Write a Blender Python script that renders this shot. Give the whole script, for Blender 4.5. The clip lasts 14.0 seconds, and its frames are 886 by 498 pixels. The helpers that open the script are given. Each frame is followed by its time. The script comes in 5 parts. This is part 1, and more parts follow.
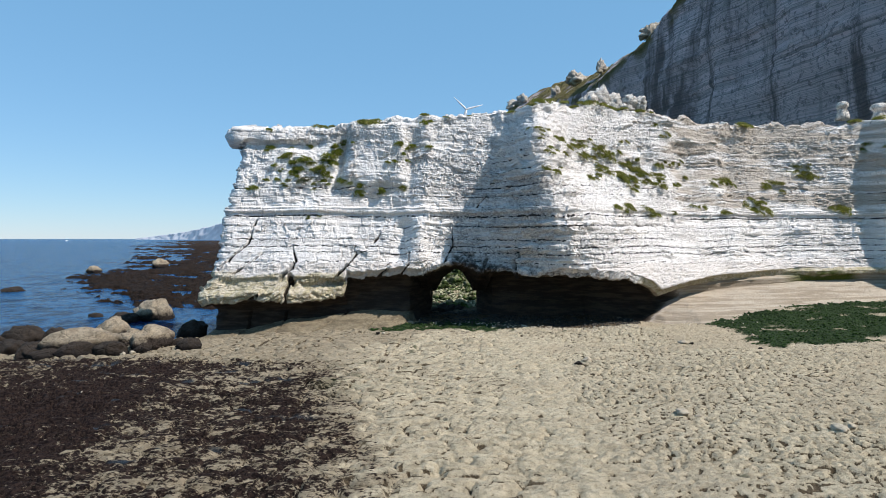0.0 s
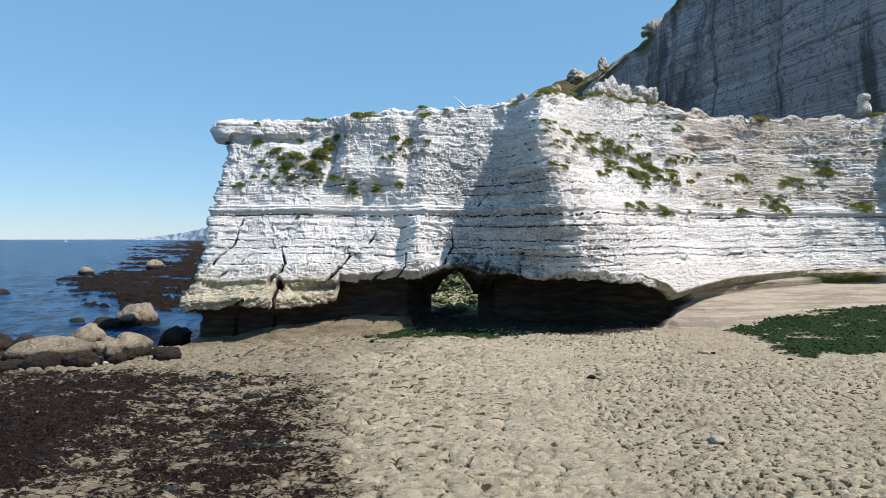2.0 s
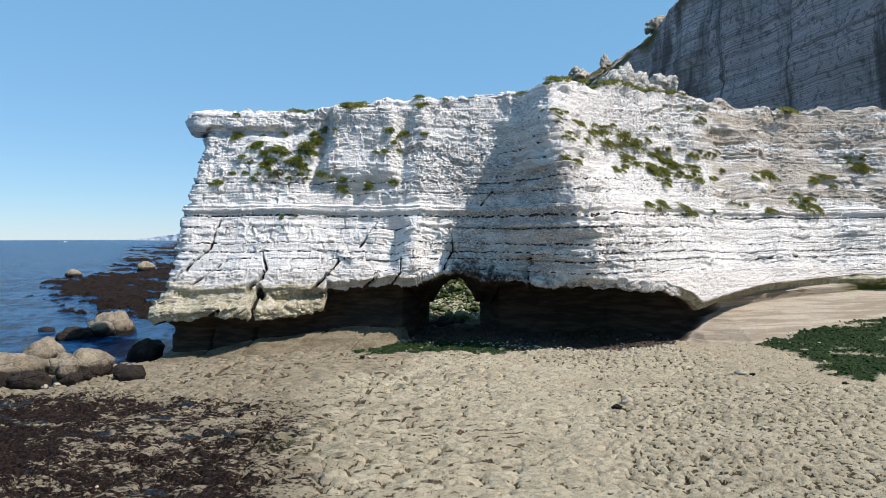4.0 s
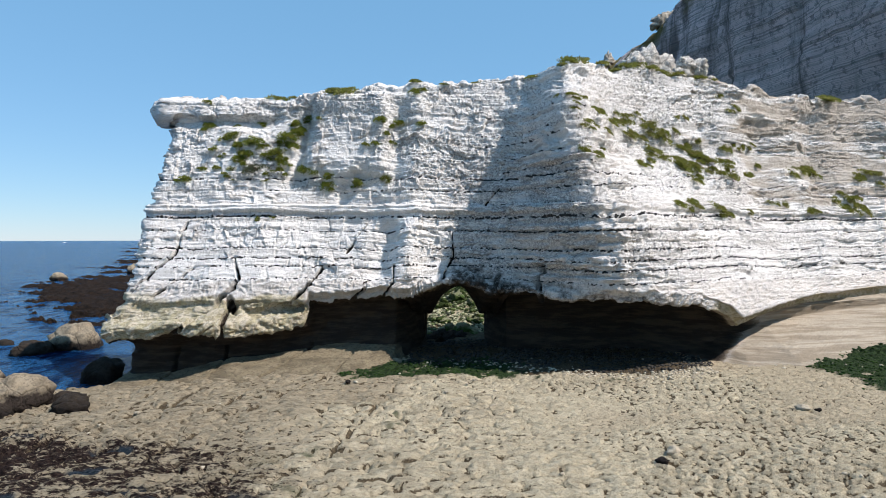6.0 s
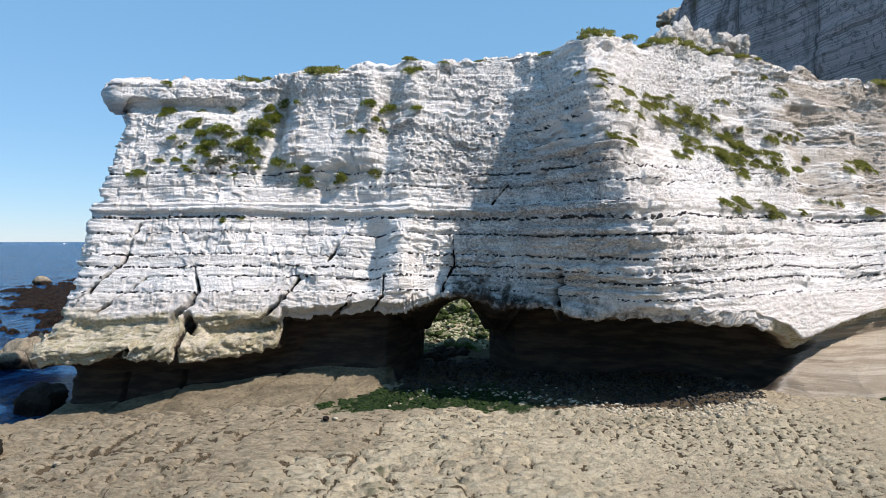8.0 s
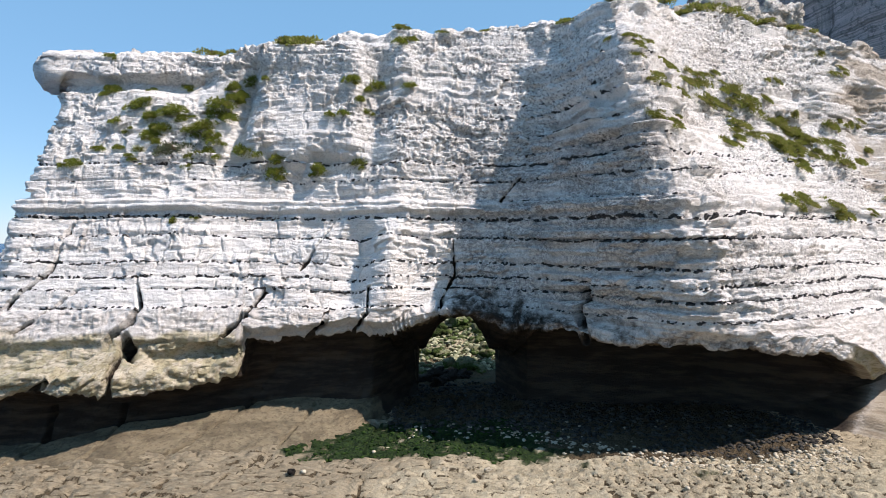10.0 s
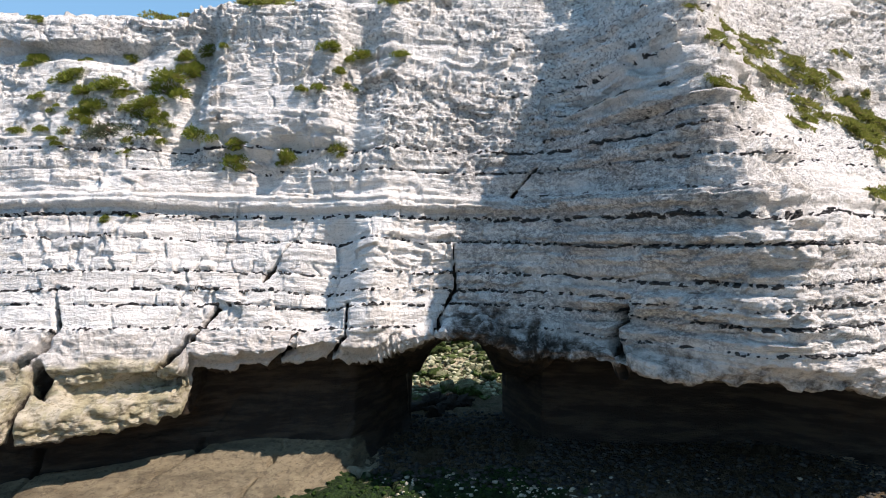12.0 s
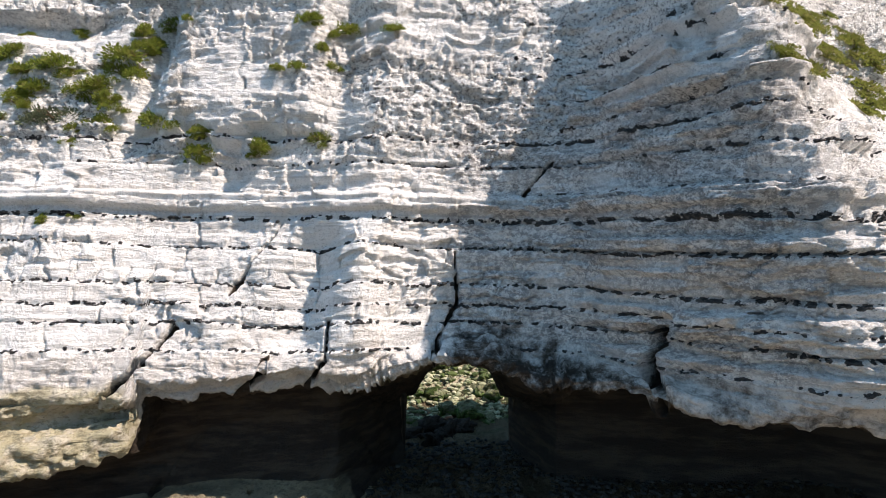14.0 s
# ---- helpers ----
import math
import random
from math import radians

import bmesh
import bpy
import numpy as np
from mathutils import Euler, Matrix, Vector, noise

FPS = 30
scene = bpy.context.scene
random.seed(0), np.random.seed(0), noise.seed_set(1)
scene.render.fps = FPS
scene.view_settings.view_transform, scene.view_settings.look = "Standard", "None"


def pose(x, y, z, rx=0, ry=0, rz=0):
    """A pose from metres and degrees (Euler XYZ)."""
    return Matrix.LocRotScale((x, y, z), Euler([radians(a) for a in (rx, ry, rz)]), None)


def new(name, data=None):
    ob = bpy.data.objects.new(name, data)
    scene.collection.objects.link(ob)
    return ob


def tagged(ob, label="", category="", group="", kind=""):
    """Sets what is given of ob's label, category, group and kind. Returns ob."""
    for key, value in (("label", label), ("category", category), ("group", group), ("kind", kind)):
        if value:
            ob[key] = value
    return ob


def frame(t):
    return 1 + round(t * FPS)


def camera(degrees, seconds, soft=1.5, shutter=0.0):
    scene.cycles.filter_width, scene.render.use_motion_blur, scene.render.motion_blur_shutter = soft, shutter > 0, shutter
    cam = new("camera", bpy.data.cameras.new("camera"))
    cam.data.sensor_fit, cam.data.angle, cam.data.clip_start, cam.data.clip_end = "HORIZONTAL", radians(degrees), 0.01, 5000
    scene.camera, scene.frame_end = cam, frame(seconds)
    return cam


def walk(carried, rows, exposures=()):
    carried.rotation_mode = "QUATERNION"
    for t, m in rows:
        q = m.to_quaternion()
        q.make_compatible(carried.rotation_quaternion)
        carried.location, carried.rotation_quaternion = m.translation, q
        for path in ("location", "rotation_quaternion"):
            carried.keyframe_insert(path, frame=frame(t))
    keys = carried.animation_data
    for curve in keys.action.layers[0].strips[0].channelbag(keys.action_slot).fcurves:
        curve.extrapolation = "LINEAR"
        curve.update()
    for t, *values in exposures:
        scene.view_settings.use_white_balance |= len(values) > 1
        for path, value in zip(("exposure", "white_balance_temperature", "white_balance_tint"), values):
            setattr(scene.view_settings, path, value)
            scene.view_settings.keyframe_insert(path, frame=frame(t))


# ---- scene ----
cam = camera(72.0, 14.0, soft=0.75)
# seconds, eye x, y, z, yaw, pitch, roll
ROWS = [
    (0, 0.182, -3.305, 8.673, -0.018, -1.064, -0.024),
    (0.5, 0.216, -2.578, 8.661, 0.011, -1.071, -0.052),
    (1, 0.241, -1.687, 8.668, 0.018, -1.075, -0.077),
    (1.5, 0.259, -0.658, 8.691, 0.010, -1.078, -0.099),
    (2, 0.275, 0.490, 8.727, -0.003, -1.078, -0.117),
    (2.5, 0.291, 1.740, 8.772, -0.017, -1.076, -0.133),
    (3, 0.307, 3.082, 8.826, -0.027, -1.071, -0.145),
    (5.5, 0.427, 10.807, 9.145, 0.023, -1.001, -0.156),
    (6, 0.457, 12.487, 9.207, 0.049, -0.977, -0.149),
    (6.5, 0.488, 14.189, 9.266, 0.077, -0.948, -0.139),
    (7, 0.518, 15.903, 9.321, 0.102, -0.915, -0.125),
    (7.5, 0.547, 17.620, 9.372, 0.124, -0.878, -0.108),
    (8, 0.573, 19.333, 9.417, 0.139, -0.836, -0.088),
    (10.5, 0.636, 27.599, 9.571, 0.045, -0.551, 0.061),
    (11, 0.632, 29.144, 9.590, -0.010, -0.477, 0.100),
    (11.5, 0.624, 30.628, 9.607, -0.073, -0.397, 0.143),
    (12, 0.613, 32.027, 9.623, -0.140, -0.311, 0.189),
    (12.5, 0.600, 33.310, 9.640, -0.205, -0.218, 0.238),
    (13, 0.588, 34.428, 9.659, -0.260, -0.119, 0.290),
    (13.5, 0.580, 35.316, 9.682, -0.295, -0.013, 0.345),
    (14, 0.580, 35.884, 9.711, -0.298, 0.100, 0.404),
]
walk(cam, [(t, pose(x, y, z, 90 + pitch, 0, yaw) @ pose(0, 0, 0, 0, 0, roll)) for t, x, y, z, yaw, pitch, roll in ROWS],
     exposures=[(0.0, 0.40, 6650, 14), (3.0, 0.42, 6650, 14), (8.0, 0.50, 6750, 17), (11.0, 0.64, 7000, 20), (14.0, 0.79, 7300, 20)])

# ---- light ----
SUN_AZ = Vector((0.916, -0.401))  # horizontal way towards the sun
SUN_EL = radians(51)
world = bpy.data.worlds.new("sky_world")
scene.world = world
world.use_nodes = True
wn = world.node_tree
sky = wn.nodes.new("ShaderNodeTexSky")
sky.sky_type = "NISHITA"
sky.sun_disc = False
sky.sun_elevation = SUN_EL
sky.sun_rotation = math.atan2(SUN_AZ.x, SUN_AZ.y)
sky.altitude = 0
sky.air_density = 1.0
sky.dust_density = 0.0
sky.ozone_density = 4.0
wn.nodes["Background"].inputs["Strength"].default_value = 0.106
haze = wn.nodes.new("ShaderNodeMix")
haze.data_type = "RGBA"
haze.inputs["Factor"].default_value = 0.60
haze.inputs[7].default_value = (1.30, 3.60, 5.9, 1.0)
wn.links.new(sky.outputs[0], haze.inputs[6])
wn.links.new(haze.outputs[2], wn.nodes["Background"].inputs["Color"])
sun_data = bpy.data.lights.new("sun", "SUN")
sun_data.energy = 4.1
sun_data.angle = radians(0.5)
sun_data.color = (1.0, 0.965, 0.91)
sun = new("sun", sun_data)
to_sun = Vector((SUN_AZ.x, SUN_AZ.y, 0)).normalized() * math.cos(SUN_EL) + Vector((0, 0, math.sin(SUN_EL)))
sun.rotation_mode = "QUATERNION"
sun.rotation_quaternion = to_sun.to_track_quat("Z", "Y")
sun.location = to_sun * 200


# ---- noise in numpy ----
def hashed(ix, iy, seed):
    a = (ix.astype(np.int64) * 374761393 + iy.astype(np.int64) * 668265263 + seed * 1442695041) & 0xFFFFFFFF
    a = ((a ^ (a >> 13)) * 1274126177) & 0xFFFFFFFF
    a = ((a ^ (a >> 16)) * 2246822519) & 0xFFFFFFFF
    return ((a ^ (a >> 15)) & 0xFFFFFF) / float(0xFFFFFF)


def vnoise(x, y, seed=0):
    """Smooth noise, -1 to 1."""
    x, y = np.broadcast_arrays(np.asarray(x, float), np.asarray(y, float))
    ix, iy = np.floor(x), np.floor(y)
    fx, fy = x - ix, y - iy
    fx, fy = fx * fx * fx * (fx * (6 * fx - 15) + 10), fy * fy * fy * (fy * (6 * fy - 15) + 10)
    a, b = hashed(ix, iy, seed), hashed(ix + 1, iy, seed)
    c, d = hashed(ix, iy + 1, seed), hashed(ix + 1, iy + 1, seed)
    return 2 * ((a * (1 - fx) + b * fx) * (1 - fy) + (c * (1 - fx) + d * fx) * fy) - 1


def fbm(x, y, octaves=4, seed=0, gain=0.5):
    total, amp, norm = 0.0, 1.0, 0.0
    for o in range(octaves):
        c, s = math.cos(0.7 * o), math.sin(0.7 * o)
        total = total + amp * vnoise((x * c - y * s) * 2.03 ** o, (x * s + y * c) * 2.03 ** o, seed + 17 * o)
        norm += amp
        amp *= gain
    return total / norm * 1.5


def ridged(x, y, octaves=4, seed=0):
    total, amp, norm = 0.0, 1.0, 0.0
    for o in range(octaves):
        total = total + amp * (1 - 2 * np.abs(vnoise(x * 2.07 ** o, y * 2.07 ** o, seed + 31 * o)))
        norm += amp
        amp *= 0.5
    return total / norm


def worley(x, y, seed=0):
    """Distances to the nearest and next cell points, and a random value of the nearest cell."""
    x, y = np.broadcast_arrays(np.asarray(x, float), np.asarray(y, float))
    ix, iy = np.floor(x), np.floor(y)
    f1, f2, rid = np.full(x.shape, 9.0), np.full(x.shape, 9.0), np.zeros(x.shape)
    for dx in (-1, 0, 1):
        for dy in (-1, 0, 1):
            cx, cy = ix + dx, iy + dy
            d = np.hypot(cx + 0.12 + 0.76 * hashed(cx, cy, seed) - x, cy + 0.12 + 0.76 * hashed(cx, cy, seed + 5) - y)
            near = d < f1
            f2 = np.where(near, f1, np.minimum(f2, d))
            rid = np.where(near, hashed(cx, cy, seed + 9), rid)
            f1 = np.where(near, d, f1)
    return f1, f2, rid


def smooth(a, b, x):
    t = np.clip((x - a) / (b - a), 0, 1)
    return t * t * (3 - 2 * t)


# ---- mesh helpers ----
def grid_mesh(name, X, Y, Z, material, keep=None, attrs=None, flip=False):
    """A sheet from arrays of rows and columns; keep masks its quads."""
    n, m = X.shape
    me = bpy.data.meshes.new(name)
    idx = np.arange(n * m).reshape(n, m)
    quads = np.stack([idx[:-1, :-1], idx[:-1, 1:], idx[1:, 1:], idx[1:, :-1]], -1)
    quads = quads[keep] if keep is not None else quads.reshape(-1, 4)
    if flip:
        quads = quads[:, ::-1]
    me.vertices.add(n * m)
    me.vertices.foreach_set("co", np.stack([X, Y, Z], -1).astype(np.float32).ravel())
    k = len(quads)
    me.loops.add(4 * k)
    me.loops.foreach_set("vertex_index", quads.astype(np.int32).ravel())
    me.polygons.add(k)
    me.polygons.foreach_set("loop_start", np.arange(0, 4 * k, 4, dtype=np.int32))
    me.polygons.foreach_set("loop_total", np.full(k, 4, dtype=np.int32))
    me.update(calc_edges=True)
    me.polygons.foreach_set("use_smooth", np.ones(k, dtype=bool))
    for key, values in (attrs or {}).items():
        at = me.attributes.new(key, "FLOAT", "POINT")
        at.data.foreach_set("value", values.astype(np.float32).ravel())
    me.materials.append(material)
    return me


def soup_mesh(name, verts, faces, material, smooth_faces=False):
    """A mesh of many small pieces, from arrays of corners and of faces with one count of corners."""
    verts, faces = np.asarray(verts, np.float32), np.asarray(faces, np.int32)
    k, c = faces.shape
    me = bpy.data.meshes.new(name)
    me.vertices.add(len(verts))
    me.vertices.foreach_set("co", verts.ravel())
    me.loops.add(k * c)
    me.loops.foreach_set("vertex_index", faces.ravel())
    me.polygons.add(k)
    me.polygons.foreach_set("loop_start", np.arange(0, k * c, c, dtype=np.int32))
    me.polygons.foreach_set("loop_total", np.full(k, c, dtype=np.int32))
    me.update(calc_edges=True)
    me.polygons.foreach_set("use_smooth", np.full(k, smooth_faces, dtype=bool))
    me.materials.append(material)
    return me


def bm_mesh(name, bm, material, smooth_faces=True):
    me = bpy.data.meshes.new(name)
    bm.to_mesh(me)
    bm.free()
    for p in me.polygons:
        p.use_smooth = smooth_faces
    me.materials.append(material)
    return me


def part(name, bm, material, parent, label=""):
    ob = new(name, bm_mesh(name, bm, material))
    ob.parent = parent
    return tagged(ob, label)


# ---- materials ----
class Nodes:
    """Short hand for a node material."""

    def __init__(self, name, rough=0.9, spec=0.2):
        self.mat = bpy.data.materials.new(name)
        self.mat.use_nodes = True
        self.t = self.mat.node_tree
        self.bsdf = self.t.nodes["Principled BSDF"]
        self.bsdf.inputs["Roughness"].default_value = rough
        self.bsdf.inputs["Specular IOR Level"].default_value = spec
        self.co = self.t.nodes.new("ShaderNodeTexCoord").outputs["Object"]

    def put(self, socket, value):
        if hasattr(value, "links"):
            self.t.links.new(value, socket)
        else:
            socket.default_value = value

    def noise(self, scale, detail=5.0, rough=0.6, stretch=None, dist=0.0):
        n = self.t.nodes.new("ShaderNodeTexNoise")
        n.inputs["Scale"].default_value = scale
        n.inputs["Detail"].default_value = detail
        n.inputs["Roughness"].default_value = rough
        n.inputs["Distortion"].default_value = dist
        co = self.co
        if stretch:
            mp = self.t.nodes.new("ShaderNodeMapping")
            mp.inputs["Scale"].default_value = stretch
            self.put(mp.inputs["Vector"], co)
            co = mp.outputs[0]
        self.put(n.inputs["Vector"], co)
        return n.outputs["Fac"]

    def cells(self, scale, feature="F1", stretch=None, warp=0.0):
        n = self.t.nodes.new("ShaderNodeTexVoronoi")
        n.feature = feature
        n.inputs["Scale"].default_value = scale
        co = self.co
        if stretch:
            mp = self.t.nodes.new("ShaderNodeMapping")
            mp.inputs["Scale"].default_value = stretch
            self.put(mp.inputs["Vector"], co)
            co = mp.outputs[0]
        if warp:
            w = self.t.nodes.new("ShaderNodeTexNoise")
            w.inputs["Scale"].default_value = scale * 1.3
            w.inputs["Detail"].default_value = 4
            self.put(w.inputs["Vector"], co)
            add = self.t.nodes.new("ShaderNodeVectorMath")
            add.operation = "MULTIPLY_ADD"
            self.put(add.inputs[0], w.outputs["Color"])
            add.inputs[1].default_value = (warp, warp, warp)
            self.put(add.inputs[2], co)
            co = add.outputs[0]
        self.put(n.inputs["Vector"], co)
        return n.outputs["Distance"]

    def attr(self, name):
        n = self.t.nodes.new("ShaderNodeAttribute")
        n.attribute_name = name
        return n.outputs["Fac"]

    def axis(self, which):
        n = self.t.nodes.new("ShaderNodeSeparateXYZ")
        self.put(n.inputs[0], self.co)
        return n.outputs[which]

    def span(self, value, a, b, lo=0.0, hi=1.0):
        n = self.t.nodes.new("ShaderNodeMapRange")
        n.interpolation_type = "SMOOTHSTEP"
        self.put(n.inputs["Value"], value)
        for k, v in zip(("From Min", "From Max", "To Min", "To Max"), (a, b, lo, hi)):
            n.inputs[k].default_value = v
        return n.outputs[0]

    def math(self, op, a, b=0.0):
        n = self.t.nodes.new("ShaderNodeMath")
        n.operation = op
        self.put(n.inputs[0], a)
        self.put(n.inputs[1], b)
        return n.outputs[0]

    def mix(self, fac, a, b):
        n = self.t.nodes.new("ShaderNodeMix")
        n.data_type = "RGBA"
        self.put(n.inputs["Factor"], fac)
        for s, v in ((n.inputs[6], a), (n.inputs[7], b)):
            self.put(s, v if hasattr(v, "links") else (*v, 1.0))
        return n.outputs[2]

    def random(self):
        return self.t.nodes.new("ShaderNodeObjectInfo").outputs["Random"]

    def island(self):
        return self.t.nodes.new("ShaderNodeNewGeometry").outputs["Random Per Island"]

    def done(self, colour, height=None, dist=0.02, rough=None, strength=1.0):
        self.put(self.bsdf.inputs["Base Color"], colour if hasattr(colour, "links") else (*colour, 1.0))
        if height is not None:
            b = self.t.nodes.new("ShaderNodeBump")
            b.inputs["Distance"].default_value = dist
            b.inputs["Strength"].default_value = strength
            self.put(b.inputs["Height"], height)
            self.t.links.new(b.outputs[0], self.bsdf.inputs["Normal"])
        if rough is not None:
            self.put(self.bsdf.inputs["Roughness"], rough)
        return self.mat


def chalk_material():
    n = Nodes("chalk", 0.92, 0.15)
    big = n.noise(0.35, 4, 0.6)
    mid = n.noise(1.7, 6, 0.65)
    fine = n.noise(9.0, 6, 0.7)
    streak = n.noise(1.0, 5, 0.6, (0.5, 0.5, 2.8))
    c = n.mix(n.span(mid, 0.35, 0.7), (0.90, 0.872, 0.84), (0.82, 0.79, 0.755))
    c = n.mix(n.span(streak, 0.54, 0.74, 0, 0.35), c, (0.58, 0.54, 0.50))
    c = n.mix(n.span(big, 0.52, 0.72, 0, 0.3), c, (0.60, 0.52, 0.46))
    c = n.mix(n.span(fine, 0.55, 0.65, 0, 0.5), c, (0.44, 0.415, 0.39))
    grit = n.noise(17.0, 5, 0.75)
    layer = n.noise(1.0, 5, 0.6, (0.10, 0.10, 1.3), 0.3)
    c = n.mix(n.math("MULTIPLY", n.span(layer, 0.50, 0.60, 0, 0.38), n.span(fine, 0.40, 0.55)), c, (0.50, 0.46, 0.425))
    c = n.mix(n.span(grit, 0.57, 0.61, 0, 0.5), c, (0.28, 0.27, 0.26))
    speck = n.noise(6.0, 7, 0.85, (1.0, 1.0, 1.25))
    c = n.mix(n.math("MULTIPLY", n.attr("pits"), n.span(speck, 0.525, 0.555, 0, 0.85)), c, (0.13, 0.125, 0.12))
    # lichen speckle, made heavier to darken the flank that lies in shade
    lichen_shade = n.math("MULTIPLY", n.attr("grey"), n.span(n.noise(0.9, 5, 0.6), 0.36, 0.58, 0.35, 1.0))
    c = n.mix(n.math("MULTIPLY", lichen_shade, n.span(n.noise(5.0, 8, 0.8, (1, 1, 1.4)), 0.46, 0.54, 0.10, 0.75)), c, (0.17, 0.165, 0.17))
    lines = n.noise(1.0, 3, 0.5, (0.07, 0.07, 5.0), 0.15)
    c = n.mix(n.math("MULTIPLY", n.span(lines, 0.58, 0.63, 0, 0.35), n.span(mid, 0.38, 0.55)), c, (0.33, 0.31, 0.29))
    z = n.axis(2)
    edge = n.math("ADD", z, n.math("MULTIPLY", n.math("SUBTRACT", mid, 0.5), 1.1))
    low = n.span(edge, 6.45, 6.1)
    c = n.mix(n.math("MULTIPLY", low, 0.4), c, n.mix(n.span(fine, 0.4, 0.62), (0.62, 0.555, 0.50), (0.44, 0.385, 0.34)))
    shore = n.attr("shore")
    algae = n.mix(n.span(mid, 0.42, 0.6), (0.44, 0.39, 0.26), (0.58, 0.52, 0.41))
    algae = n.mix(n.span(n.noise(4.5, 7, 0.75, (0.8, 0.8, 1.5)), 0.50, 0.60, 0, 0.65), algae, (0.21, 0.18, 0.115))
    c = n.mix(n.span(shore, 0.15, 0.6), c, algae)
    brown = n.mix(n.span(streak, 0.4, 0.65), (0.25, 0.207, 0.138), (0.155, 0.127, 0.085))
    brown = n.mix(n.span(mid, 0.52, 0.66, 0, 0.55), brown, (0.31, 0.265, 0.172))
    brown = n.mix(n.span(n.noise(5.0, 6, 0.75, (0.8, 0.8, 1.6)), 0.50, 0.60, 0, 0.6), brown, (0.10, 0.078, 0.056))
    c = n.mix(n.attr("tide"), c, brown)
    # dark algae, with the shade of cave and cracks painted in
    rimmed = n.span(n.math("ADD", n.attr("slime_shade"), n.math("MULTIPLY", n.math("SUBTRACT", n.noise(2.6, 7, 0.7), 0.5), 1.1)), 0.22, 0.70)
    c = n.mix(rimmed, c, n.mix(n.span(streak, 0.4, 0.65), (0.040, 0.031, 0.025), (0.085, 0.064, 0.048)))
    c = n.mix(n.attr("ramp"), c, n.mix(n.span(n.noise(1.0, 6, 0.7, (0.12, 0.12, 4.0), 0.3), 0.42, 0.58), (0.47, 0.405, 0.32), (0.31, 0.255, 0.19)))
    soil = n.mix(n.span(fine, 0.4, 0.6), (0.26, 0.20, 0.14), (0.38, 0.31, 0.22))
    c = n.mix(n.attr("soil"), c, soil)
    moss = n.mix(n.span(fine, 0.4, 0.6), (0.10, 0.12, 0.02), (0.05, 0.07, 0.012))
    c = n.mix(n.attr("moss"), c, moss)
    nodule = n.span(n.math("ADD", n.attr("flint"), n.math("MULTIPLY", n.math("SUBTRACT", n.noise(13.0, 4, 0.65), 0.5), 2.2)), 0.42, 0.52)
    c = n.mix(nodule, c, n.mix(n.span(fine, 0.4, 0.7), (0.035, 0.034, 0.036), (0.10, 0.095, 0.09)))
    h = n.math("ADD", n.math("MULTIPLY", mid, 0.5), n.math("MULTIPLY", fine, 0.7))
    h = n.math("ADD", h, n.math("MULTIPLY", n.noise(24.0, 5, 0.75), 0.5))
    h = n.math("ADD", h, n.math("MULTIPLY", n.noise(3.0, 6, 0.7, (0.6, 0.6, 4.0)), 0.5))
    h = n.math("ADD", h, n.math("MULTIPLY", n.cells(9.0, "F1", (1.0, 1.0, 1.6)), 0.2))
    return n.done(c, h, 0.12)


